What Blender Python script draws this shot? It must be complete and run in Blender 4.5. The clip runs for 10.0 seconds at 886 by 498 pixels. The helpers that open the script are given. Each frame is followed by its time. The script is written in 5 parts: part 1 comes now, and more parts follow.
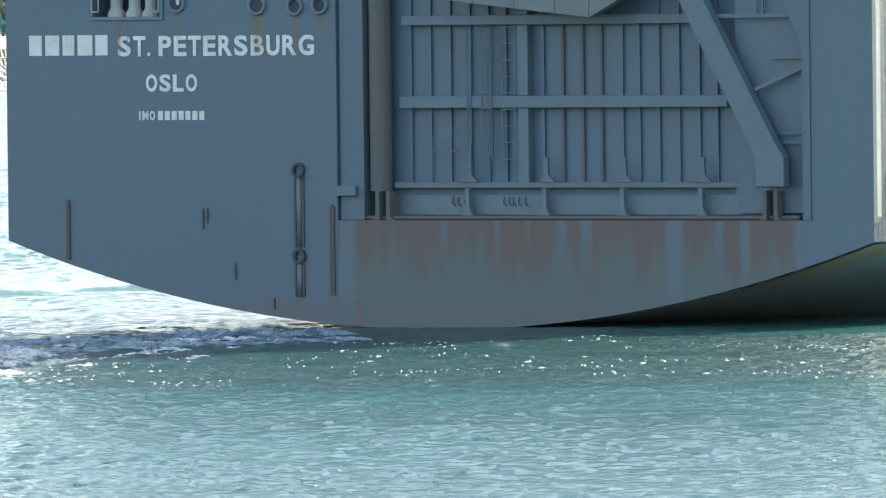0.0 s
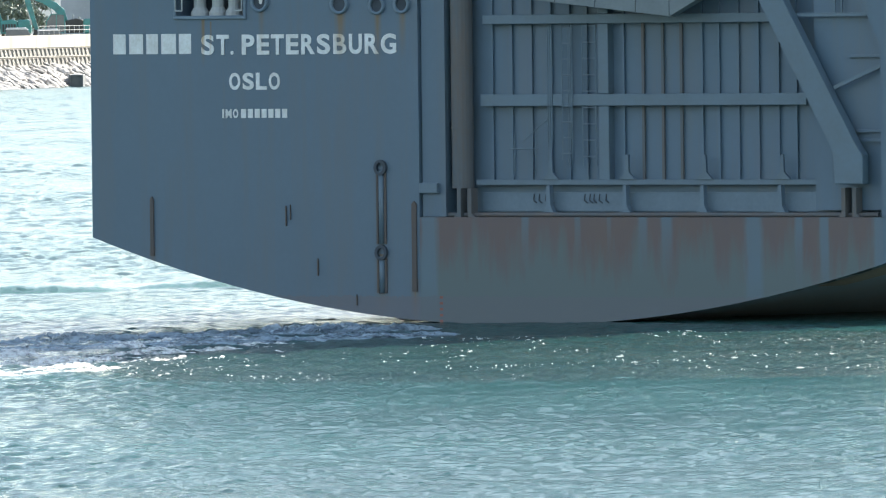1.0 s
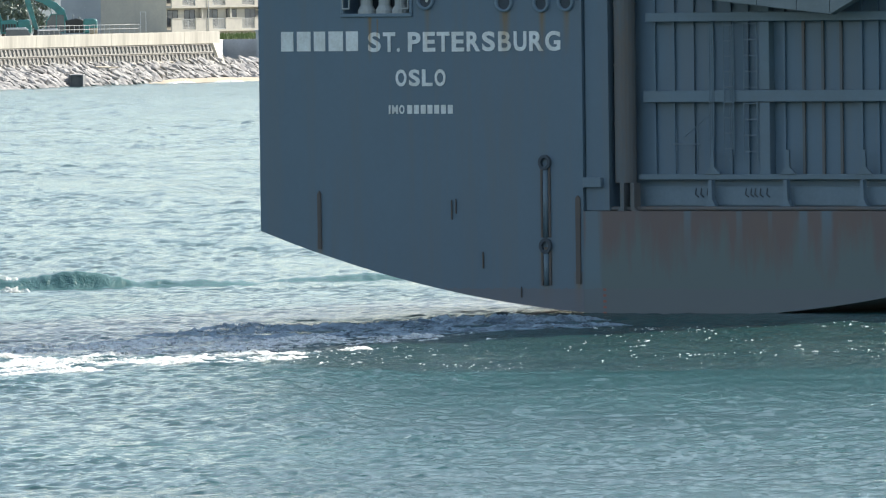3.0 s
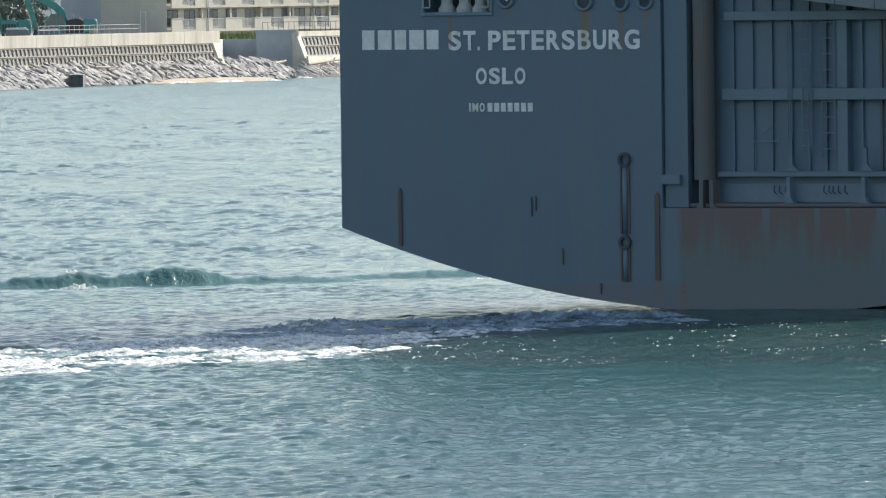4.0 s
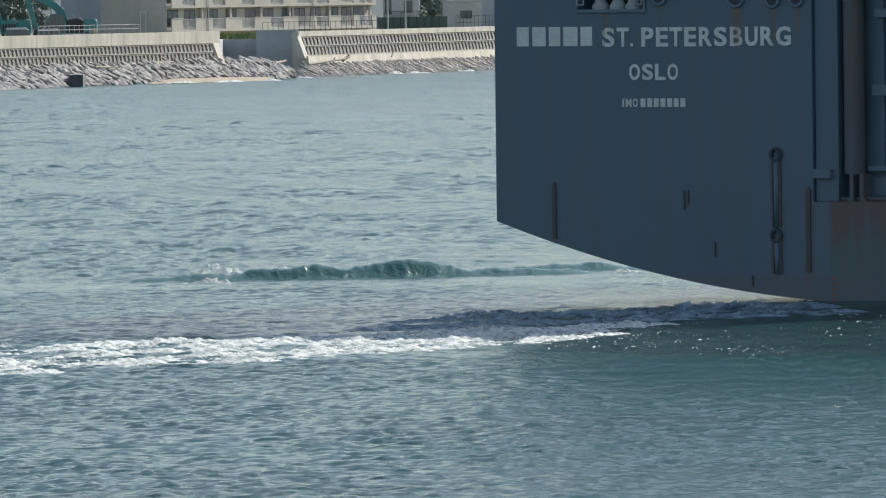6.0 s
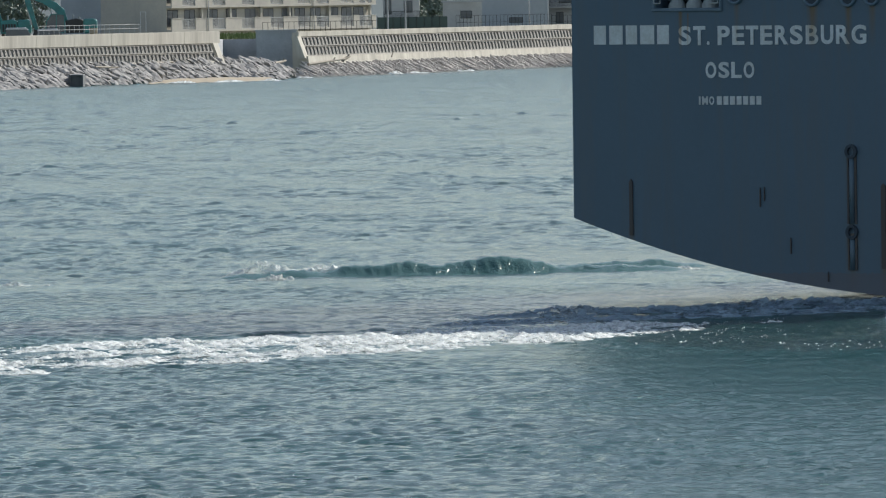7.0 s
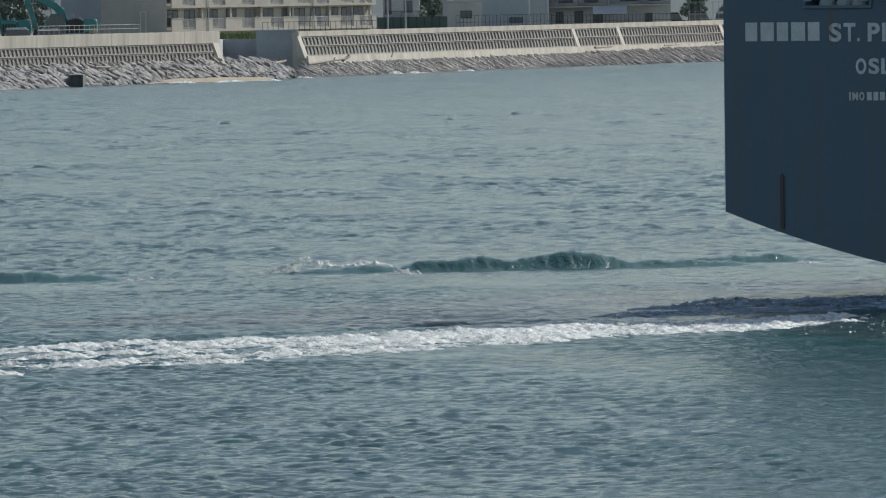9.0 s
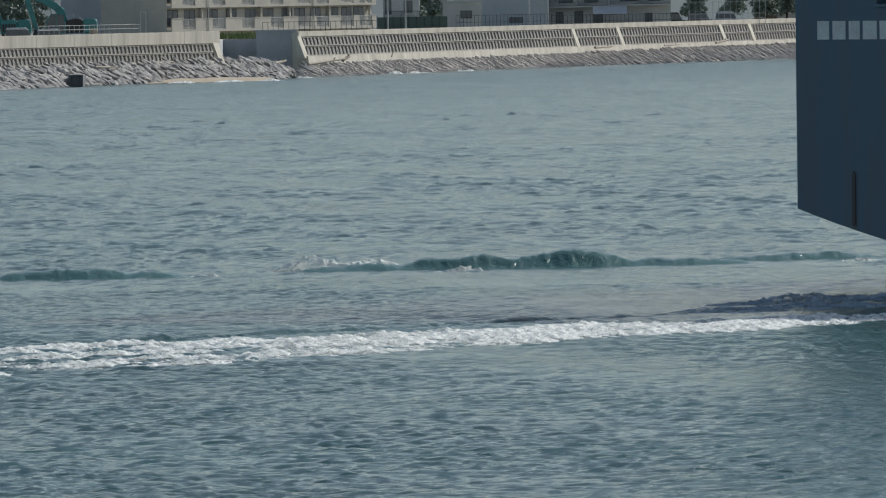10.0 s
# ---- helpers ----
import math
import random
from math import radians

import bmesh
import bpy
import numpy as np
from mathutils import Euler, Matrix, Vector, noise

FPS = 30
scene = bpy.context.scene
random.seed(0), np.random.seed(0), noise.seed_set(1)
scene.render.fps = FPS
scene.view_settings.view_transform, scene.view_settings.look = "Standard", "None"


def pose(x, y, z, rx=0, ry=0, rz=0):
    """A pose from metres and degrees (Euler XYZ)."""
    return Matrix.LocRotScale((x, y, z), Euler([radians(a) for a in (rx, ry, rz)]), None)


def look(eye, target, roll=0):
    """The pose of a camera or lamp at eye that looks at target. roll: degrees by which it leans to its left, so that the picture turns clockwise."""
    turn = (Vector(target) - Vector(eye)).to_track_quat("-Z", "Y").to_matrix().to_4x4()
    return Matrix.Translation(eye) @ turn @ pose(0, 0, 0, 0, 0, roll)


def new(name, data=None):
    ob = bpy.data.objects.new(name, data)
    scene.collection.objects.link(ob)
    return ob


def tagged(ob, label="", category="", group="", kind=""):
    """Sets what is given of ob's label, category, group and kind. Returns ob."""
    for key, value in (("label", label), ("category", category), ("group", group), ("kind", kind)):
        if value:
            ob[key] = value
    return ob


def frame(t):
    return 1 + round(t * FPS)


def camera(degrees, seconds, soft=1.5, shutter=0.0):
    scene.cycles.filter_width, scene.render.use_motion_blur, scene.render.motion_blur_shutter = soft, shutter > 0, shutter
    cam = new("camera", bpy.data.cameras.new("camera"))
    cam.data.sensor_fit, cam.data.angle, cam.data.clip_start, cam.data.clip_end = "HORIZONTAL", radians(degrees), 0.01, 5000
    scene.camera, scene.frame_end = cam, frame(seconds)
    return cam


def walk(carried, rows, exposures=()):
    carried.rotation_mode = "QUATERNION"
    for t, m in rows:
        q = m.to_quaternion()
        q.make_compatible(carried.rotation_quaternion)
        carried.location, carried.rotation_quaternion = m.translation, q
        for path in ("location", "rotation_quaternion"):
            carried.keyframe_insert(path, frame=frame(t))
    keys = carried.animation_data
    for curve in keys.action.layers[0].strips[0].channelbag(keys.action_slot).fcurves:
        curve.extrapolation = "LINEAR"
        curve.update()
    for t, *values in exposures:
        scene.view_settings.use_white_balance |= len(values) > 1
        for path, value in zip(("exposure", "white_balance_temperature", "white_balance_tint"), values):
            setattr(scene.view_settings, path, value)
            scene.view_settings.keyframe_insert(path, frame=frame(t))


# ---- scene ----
cam = camera(3.742, 10.0, soft=1.2)
EYE = (0.0, 0.0, 10.41)
VIEW = look(EYE, (0.0, 1000.0, 10.41 - 18.557), -0.975)
walk(cam, [(0.0, VIEW), (10.0, VIEW)],
     exposures=[(0.0, 1.88, 6930, 10), (1.0, 1.68, 6870, 10), (2.5, 1.26, 6770, 10), (4.5, 0.64, 6650, 10), (5.0, 0.44, 6600, 10), (5.5, 0.37, 6560, 10), (7.5, 0.05, 6450, 10), (10.0, -0.25, 6420, 10)])

# ---- light ----
SUN_AZ, SUN_EL = 38.5, 34.0
world = bpy.data.worlds.new("world")
scene.world = world
world.use_nodes = True
wn = world.node_tree
wn.nodes.clear()
w_out = wn.nodes.new("ShaderNodeOutputWorld")
w_bg = wn.nodes.new("ShaderNodeBackground")
w_sky = wn.nodes.new("ShaderNodeTexSky")
w_sky.sky_type = 'NISHITA'
w_sky.sun_disc = False
w_sky.sun_elevation = radians(SUN_EL)
w_sky.sun_rotation = radians(SUN_AZ)
w_sky.air_density = 1.2
w_sky.dust_density = 0.8
w_sky.ozone_density = 2.0
w_bg.inputs["Strength"].default_value = 0.1
w_haze = wn.nodes.new("ShaderNodeHueSaturation")
w_haze.inputs["Saturation"].default_value = 0.82
wn.links.new(w_sky.outputs[0], w_haze.inputs["Color"])
wn.links.new(w_haze.outputs[0], w_bg.inputs[0])
wn.links.new(w_bg.outputs[0], w_out.inputs[0])
sun_data = bpy.data.lights.new("sun", 'SUN')
sun_data.energy = 4.8
sun_data.angle = radians(0.55)
sun_data.color = (1.0, 0.96, 0.90)
sun = new("sun", sun_data)
_el, _az = radians(SUN_EL), radians(SUN_AZ)
_to = Vector((math.sin(_az) * math.cos(_el), math.cos(_az) * math.cos(_el), math.sin(_el)))
sun.matrix_world = Matrix.Translation((0, 300, 200)) @ _to.to_track_quat("Z", "Y").to_matrix().to_4x4()


# ---- materials ----
def mat(name, c1, c2=None, scale=2.0, rough=0.7, metal=0.0, bump=0.0, fine=None, stretch=(1, 1, 1), jitter=0.0, coords="Object"):
    """Two colours mixed by broad and fine noise, with roughness and relief."""
    m = bpy.data.materials.new(name)
    m.use_nodes = True
    nt = m.node_tree
    bs = nt.nodes["Principled BSDF"]
    bs.inputs["Roughness"].default_value = rough
    bs.inputs["Metallic"].default_value = metal
    c2 = c2 or tuple(c * 0.75 for c in c1)
    tc = nt.nodes.new("ShaderNodeTexCoord")
    mp = nt.nodes.new("ShaderNodeMapping")
    mp.inputs["Scale"].default_value = stretch
    nt.links.new(tc.outputs[coords], mp.inputs[0])
    n1 = nt.nodes.new("ShaderNodeTexNoise")
    n1.inputs["Scale"].default_value = scale
    n1.inputs["Detail"].default_value = 6
    n1.inputs["Roughness"].default_value = 0.65
    n2 = nt.nodes.new("ShaderNodeTexNoise")
    n2.inputs["Scale"].default_value = fine or scale * 9
    n2.inputs["Detail"].default_value = 4
    for n in (n1, n2):
        nt.links.new(mp.outputs[0], n.inputs["Vector"])
    add = nt.nodes.new("ShaderNodeMath")
    add.operation = 'MULTIPLY_ADD'
    add.inputs[1].default_value = 0.4
    nt.links.new(n2.outputs[0], add.inputs[0])
    nt.links.new(n1.outputs[0], add.inputs[2])
    rp = nt.nodes.new("ShaderNodeValToRGB")
    rp.color_ramp.elements[0].position, rp.color_ramp.elements[0].color = 0.5, (*c1, 1)
    rp.color_ramp.elements[1].position, rp.color_ramp.elements[1].color = 0.9, (*c2, 1)
    nt.links.new(add.outputs[0], rp.inputs[0])
    col = rp.outputs[0]
    if jitter:
        oi = nt.nodes.new("ShaderNodeObjectInfo")
        geo = nt.nodes.new("ShaderNodeNewGeometry")
        s = nt.nodes.new("ShaderNodeMath")
        s.operation = 'ADD'
        nt.links.new(oi.outputs["Random"], s.inputs[0])
        nt.links.new(geo.outputs["Random Per Island"], s.inputs[1])
        mr = nt.nodes.new("ShaderNodeMapRange")
        mr.inputs["From Max"].default_value = 2.0
        mr.inputs["To Min"].default_value = 1 - jitter
        mr.inputs["To Max"].default_value = 1 + jitter
        nt.links.new(s.outputs[0], mr.inputs[0])
        hs = nt.nodes.new("ShaderNodeHueSaturation")
        nt.links.new(mr.outputs[0], hs.inputs["Value"])
        nt.links.new(col, hs.inputs["Color"])
        col = hs.outputs[0]
    nt.links.new(col, bs.inputs["Base Color"])
    if bump:
        bp = nt.nodes.new("ShaderNodeBump")
        bp.inputs["Strength"].default_value = 0.6
        bp.inputs["Distance"].default_value = bump
        nt.links.new(n2.outputs[0], bp.inputs["Height"])
        nt.links.new(bp.outputs[0], bs.inputs["Normal"])
    return m


def water_mat(name, base, rough, ripple, scale, longs=(0.42, 0.22, 0.14)):
    """Water with a broad tint and three sizes of ripple; the smallest come in gusty patches and run in long crests."""
    m = mat(name, base, tuple(c * 1.5 for c in base), scale=0.05, rough=rough)
    nt = m.node_tree
    bs = nt.nodes["Principled BSDF"]
    bs.inputs["IOR"].default_value = 1.333
    bs.inputs["Specular IOR Level"].default_value = 0.44
    bs.inputs["Specular Tint"].default_value = (0.88, 0.97, 1.0, 1)
    tc = nt.nodes.new("ShaderNodeTexCoord")
    gust = nt.nodes.new("ShaderNodeTexNoise")
    gust.inputs["Scale"].default_value = 0.11
    gust.inputs["Detail"].default_value = 5
    gust.inputs["Roughness"].default_value = 0.6
    nt.links.new(tc.outputs["Object"], gust.inputs["Vector"])
    amount = nt.nodes.new("ShaderNodeMapRange")
    amount.inputs["From Min"].default_value = 0.36
    amount.inputs["From Max"].default_value = 0.64
    amount.inputs["To Min"].default_value = 0.35
    nt.links.new(gust.outputs[0], amount.inputs[0])
    last = None
    for sc, dist, long in ((scale, ripple, longs[0]), (scale * 2.6, ripple * 0.42, longs[1]), (scale * 7.5, ripple * 0.13, longs[2])):
        mp = nt.nodes.new("ShaderNodeMapping")
        mp.inputs["Rotation"].default_value = (0, 0, radians(7))
        mp.inputs["Scale"].default_value = (1.0, long, 1.0)
        nt.links.new(tc.outputs["Object"], mp.inputs[0])
        n = nt.nodes.new("ShaderNodeTexNoise")
        n.inputs["Scale"].default_value = sc
        n.inputs["Detail"].default_value = 4
        n.inputs["Distortion"].default_value = 0.5
        nt.links.new(mp.outputs[0], n.inputs["Vector"])
        b = nt.nodes.new("ShaderNodeBump")
        nt.links.new(amount.outputs[0], b.inputs["Strength"])
        b.inputs["Distance"].default_value = dist
        nt.links.new(n.outputs[0], b.inputs["Height"])
        if last:
            nt.links.new(last.outputs[0], b.inputs["Normal"])
        last = b
    nt.links.new(last.outputs[0], bs.inputs["Normal"])
    return m


def lacy(m, scale, low, high, stretch=(1.0, 1.0, 1.0)):
    """Opens holes of many sizes in a foam, so that the water shows through it, and lets light through the rest."""
    nt = m.node_tree
    bs, out = nt.nodes["Principled BSDF"], nt.nodes["Material Output"]
    tr = nt.nodes.new("ShaderNodeBsdfTranslucent")
    body = nt.nodes.new("ShaderNodeMixShader")
    body.inputs[0].default_value = 0.25
    nt.links.new(bs.inputs["Base Color"].links[0].from_socket, tr.inputs["Color"])
    nt.links.new(bs.outputs[0], body.inputs[1])
    nt.links.new(tr.outputs[0], body.inputs[2])
    tc = nt.nodes.new("ShaderNodeTexCoord")
    mp = nt.nodes.new("ShaderNodeMapping")
    mp.inputs["Scale"].default_value = stretch
    nt.links.new(tc.outputs["Object"], mp.inputs[0])
    n = nt.nodes.new("ShaderNodeTexNoise")
    n.inputs["Scale"].default_value = scale
    n.inputs["Detail"].default_value = 7
    n.inputs["Roughness"].default_value = 0.72
    n.inputs["Distortion"].default_value = 0.8
    nt.links.new(mp.outputs[0], n.inputs["Vector"])
    mr = nt.nodes.new("ShaderNodeMapRange")
    mr.inputs["From Min"].default_value = low
    mr.inputs["From Max"].default_value = high
    nt.links.new(n.outputs[0], mr.inputs[0])
    hole = nt.nodes.new("ShaderNodeBsdfTransparent")
    mix = nt.nodes.new("ShaderNodeMixShader")
    nt.links.new(mr.outputs[0], mix.inputs[0])
    nt.links.new(hole.outputs[0], mix.inputs[1])
    nt.links.new(body.outputs[0], mix.inputs[2])
    nt.links.new(mix.outputs[0], out.inputs["Surface"])


STREAKS = ((-6.49, 0.26, 10.1, 8.3, 0.75), (-5.06, 0.16, 10.0, 8.2, 0.7), (-4.12, 0.16, 10.1, 8.4, 0.6), (-11.75, 0.10, 9.8, 8.2, 0.8), (-11.45, 0.05, 9.7, 8.4, 0.6),
           (-9.5, 0.14, 10.1, 8.5, 0.4), (-5.0, 0.3, 2.2, 0.2, 0.5), (-13.8, 0.16, 2.4, 1.6, 0.5), (-3.75, 0.2, 1.4, -0.1, 0.6))


def streaked(m, rust, boot=None):
    """Rust runs below the fittings, and a worn reddish band at the waterline, over a material's colour."""
    nt = m.node_tree
    bs = nt.nodes["Principled BSDF"]
    col = bs.inputs["Base Color"].links[0].from_socket
    tc = nt.nodes.new("ShaderNodeTexCoord")
    sp = nt.nodes.new("ShaderNodeSeparateXYZ")
    nt.links.new(tc.outputs["Object"], sp.inputs[0])
    mp = nt.nodes.new("ShaderNodeMapping")
    mp.inputs["Scale"].default_value = (9.0, 1.0, 0.5)
    nt.links.new(tc.outputs["Object"], mp.inputs[0])
    n = nt.nodes.new("ShaderNodeTexNoise")
    n.inputs["Scale"].default_value = 1.0
    n.inputs["Detail"].default_value = 5
    nt.links.new(mp.outputs[0], n.inputs["Vector"])

    def op(kind, a, c, clamp=False):
        q = nt.nodes.new("ShaderNodeMath")
        q.operation = kind
        q.use_clamp = clamp
        for k, v in enumerate((a, c)):
            if isinstance(v, (int, float)):
                q.inputs[k].default_value = v
            elif v is not None:
                nt.links.new(v, q.inputs[k])
        return q.outputs[0]
    total = None
    for x, hw, z1, z0, k in STREAKS:
        side = op('SUBTRACT', 1.0, op('DIVIDE', op('ABSOLUTE', op('SUBTRACT', sp.outputs[0], x), None), hw), True)
        fall = op('DIVIDE', op('SUBTRACT', sp.outputs[2], z0), z1 - z0, True)
        under = op('LESS_THAN', sp.outputs[2], z1)
        one = op('MULTIPLY', op('MULTIPLY', side, fall), op('MULTIPLY', under, k * 1.7))
        total = one if total is None else op('MAXIMUM', total, one)
    total = op('MULTIPLY', total, op('MULTIPLY_ADD', n.outputs[0], 1.2), True)
    mx = nt.nodes.new("ShaderNodeMix")
    mx.data_type = 'RGBA'
    nt.links.new(total, mx.inputs[0])
    nt.links.new(col, mx.inputs[6])
    mx.inputs[7].default_value = (*rust, 1)
    col = mx.outputs[2]
    if boot:
        edge = op('ADD', 0.85, op('MULTIPLY', op('SUBTRACT', n.outputs[0], 0.5), 0.25))
        low = op('MULTIPLY', op('LESS_THAN', sp.outputs[2], edge), 0.55)
        mb = nt.nodes.new("ShaderNodeMix")
        mb.data_type = 'RGBA'
        nt.links.new(low, mb.inputs[0])
        nt.links.new(col, mb.inputs[6])
        mb.inputs[7].default_value = (*boot, 1)
        col = mb.outputs[2]
    nt.links.new(col, bs.inputs["Base Color"])


def rust_mat(name, paint, paint2, rust, top, bottom, amount, scale=(0.9, 0.9, 0.06)):
    """Paint with rust runs that hang from a line and thin out downwards, and dark soot."""
    m = mat(name, paint, paint2, scale=0.35, rough=0.5, bump=0.004, fine=5.0)
    nt = m.node_tree
    bs = nt.nodes["Principled BSDF"]
    col = bs.inputs["Base Color"].links[0].from_socket
    tc = nt.nodes.new("ShaderNodeTexCoord")
    mp = nt.nodes.new("ShaderNodeMapping")
    mp.inputs["Scale"].default_value = scale
    nt.links.new(tc.outputs["Object"], mp.inputs[0])
    n = nt.nodes.new("ShaderNodeTexNoise")
    n.inputs["Scale"].default_value = 1.6
    n.inputs["Detail"].default_value = 8
    n.inputs["Roughness"].default_value = 0.7
    nt.links.new(mp.outputs[0], n.inputs["Vector"])
    sp = nt.nodes.new("ShaderNodeSeparateXYZ")
    nt.links.new(tc.outputs["Object"], sp.inputs[0])
    hr = nt.nodes.new("ShaderNodeMapRange")
    hr.inputs["From Min"].default_value = bottom
    hr.inputs["From Max"].default_value = top
    hr.inputs["To Min"].default_value = -amount
    hr.inputs["To Max"].default_value = amount
    nt.links.new(sp.outputs[2], hr.inputs[0])
    ad = nt.nodes.new("ShaderNodeMath")
    ad.operation = 'ADD'
    nt.links.new(n.outputs[0], ad.inputs[0])
    nt.links.new(hr.outputs[0], ad.inputs[1])
    rp = nt.nodes.new("ShaderNodeValToRGB")
    rp.color_ramp.elements[0].position = 0.48
    rp.color_ramp.elements[0].color = (0, 0, 0, 1)
    rp.color_ramp.elements[1].position = 0.62
    rp.color_ramp.elements[1].color = (0.9, 0.9, 0.9, 1)
    nt.links.new(ad.outputs[0], rp.inputs[0])
    mx = nt.nodes.new("ShaderNodeMix")
    mx.data_type = 'RGBA'
    nt.links.new(rp.outputs[0], mx.inputs[0])
    nt.links.new(col, mx.inputs[6])
    mx.inputs[7].default_value = (*rust, 1)
    nt.links.new(mx.outputs[2], bs.inputs["Base Color"])
    return m


# clean runs in the rust of the apron: place, half width, lower end
CLEAN = ((-3.25, 0.42, -0.6), (0.42, 0.16, 1.6), (2.38, 0.14, 1.9), (4.82, 0.20, 1.5), (5.68, 0.24, 1.3), (3.55, 0.10, 2.2), (8.88, 0.42, -0.4), (10.55, 0.16, 1.0), (11.48, 0.20, 0.3), (13.55, 0.34, -1.0))


def apron_mat(name):
    """Plating washed brown below the ramp's hinges, grey-green lower down, with clean blue runs."""
    m = mat(name, (0.122, 0.102, 0.106), (0.134, 0.106, 0.099), scale=0.5, rough=0.6, bump=0.004, fine=4.0, stretch=(1.0, 1.0, 0.25))
    nt = m.node_tree
    bs = nt.nodes["Principled BSDF"]
    col = bs.inputs["Base Color"].links[0].from_socket
    tc = nt.nodes.new("ShaderNodeTexCoord")
    sp = nt.nodes.new("ShaderNodeSeparateXYZ")
    nt.links.new(tc.outputs["Object"], sp.inputs[0])
    mp = nt.nodes.new("ShaderNodeMapping")
    mp.inputs["Scale"].default_value = (1.3, 1.0, 0.16)
    nt.links.new(tc.outputs["Object"], mp.inputs[0])
    n = nt.nodes.new("ShaderNodeTexNoise")
    n.inputs["Scale"].default_value = 1.4
    n.inputs["Detail"].default_value = 7
    n.inputs["Roughness"].default_value = 0.65
    nt.links.new(mp.outputs[0], n.inputs["Vector"])

    def op(kind, a, c=None, d=None, clamp=False):
        q = nt.nodes.new("ShaderNodeMath")
        q.operation = kind
        q.use_clamp = clamp
        for k, v in enumerate((a, c, d)):
            if isinstance(v, (int, float)):
                q.inputs[k].default_value = v
            elif v is not None:
                nt.links.new(v, q.inputs[k])
        return q.outputs[0]

    def blend(fac, under, over):
        mx = nt.nodes.new("ShaderNodeMix")
        mx.data_type = 'RGBA'
        nt.links.new(fac, mx.inputs[0])
        nt.links.new(under, mx.inputs[6])
        mx.inputs[7].default_value = (*over, 1)
        return mx.outputs[2]
    # the wash turns grey-green with depth, along a torn line
    low = op('DIVIDE', op('SUBTRACT', op('ADD', 2.9, op('MULTIPLY', op('SUBTRACT', n.outputs[0], 0.5), 5.0)), sp.outputs[2]), 1.4, clamp=True)
    col = blend(op('MULTIPLY', low, 0.85), col, (0.100, 0.152, 0.162))
    total = None
    for x, hw, z0 in CLEAN:
        wob = op('ADD', op('SUBTRACT', sp.outputs[0], x), op('MULTIPLY', op('SUBTRACT', n.outputs[0], 0.5), hw * 1.5))
        side = op('MULTIPLY', op('SUBTRACT', 1.0, op('DIVIDE', op('ABSOLUTE', wob), hw), clamp=True), 2.2, clamp=True)
        one = op('MULTIPLY', side, op('DIVIDE', op('SUBTRACT', sp.outputs[2], z0), 2.0, clamp=True))
        total = one if total is None else op('MAXIMUM', total, one)
    col = blend(op('MULTIPLY', total, 0.8), col, (0.105, 0.175, 0.225))
    nt.links.new(col, bs.inputs["Base Color"])
    return m


M_SEA = water_mat("sea_water", (0.014, 0.060, 0.058), 0.15, 0.12, 3.6, (0.8, 0.7, 0.7))
# lighter green than the sea paints in the glow of sun through crests
M_WAVE_BACKLIT = water_mat("backlit_wave_water", (0.042, 0.112, 0.106), 0.18, 0.08, 4.0, (0.8, 0.7, 0.7))
# darker than the sea: the ship's reflection and shade are in this colour
M_CHURN_SHADE = water_mat("hull_shade_churn", (0.010, 0.042, 0.037), 0.05, 0.22, 4.5, (0.9, 0.8, 0.8))
# white that paints sun glints on the water
M_GLINT = mat("glint_white", (0.95, 0.96, 0.95), (0.85, 0.88, 0.87), scale=3.0, rough=0.5)
M_FOAM = mat("foam", (0.95, 0.96, 0.95), (0.78, 0.85, 0.83), scale=2.5, rough=0.6, bump=0.05, fine=9)
lacy(M_FOAM, 2.6, 0.43, 0.57, (0.55, 1.0, 1.0))
M_AERATED = mat("aerated_water", (0.50, 0.62, 0.70), (0.20, 0.30, 0.37), scale=1.6, rough=0.5, bump=0.05, fine=8)
lacy(M_AERATED, 1.7, 0.40, 0.58, (0.5, 1.0, 1.0))
HULL_BLUE = (0.092, 0.155, 0.212)
M_HULL = rust_mat("hull_paint", HULL_BLUE, (0.084, 0.142, 0.195), (0.10, 0.145, 0.185), 14.0, -6.0, 0.0)
M_APRON = apron_mat("rusty_hull_paint")
M_STEEL = mat("painted_steel", (0.13, 0.20, 0.26), (0.10, 0.16, 0.21), scale=0.8, rough=0.5, bump=0.004)
M_PLATE = rust_mat("ramp_plate", (0.094, 0.162, 0.226), (0.088, 0.150, 0.208), (0.105, 0.155, 0.20), 10.0, 2.0, 0.03)
M_RUSTY = mat("rusty_post", (0.135, 0.12, 0.11), (0.10, 0.13, 0.15), scale=1.2, rough=0.8, bump=0.01, stretch=(1, 1, 0.2))
M_RUST = mat("rust_streak", (0.092, 0.090, 0.092), (0.122, 0.102, 0.088), scale=2.0, rough=0.9, stretch=(2, 2, 0.3))
# sunlight on the starboard side is put into this pale colour
M_SIDE_SUNLIT = mat("sunlit_side_paint", (0.60, 0.61, 0.58), (0.50, 0.47, 0.40), scale=0.5, rough=0.5, bump=0.004)
# light thrown up by the sea is put into this pale colour
M_BOTTOM_BOUNCE = mat("antifouling", (0.36, 0.47, 0.55), (0.36, 0.42, 0.46), scale=0.4, rough=0.65, bump=0.01)
M_BLACK = mat("dark_opening", (0.055, 0.075, 0.095), rough=0.8)
M_LETTER = mat("white_lettering", (0.74, 0.80, 0.82), (0.55, 0.58, 0.56), scale=1.5, rough=0.6)
M_PALE = mat("pale_grey_steel", (0.38, 0.42, 0.42), (0.30, 0.33, 0.33), scale=1.0, rough=0.6)
streaked(M_HULL, (0.16, 0.125, 0.085), (0.13, 0.125, 0.145))
streaked(M_LETTER, (0.42, 0.29, 0.14))
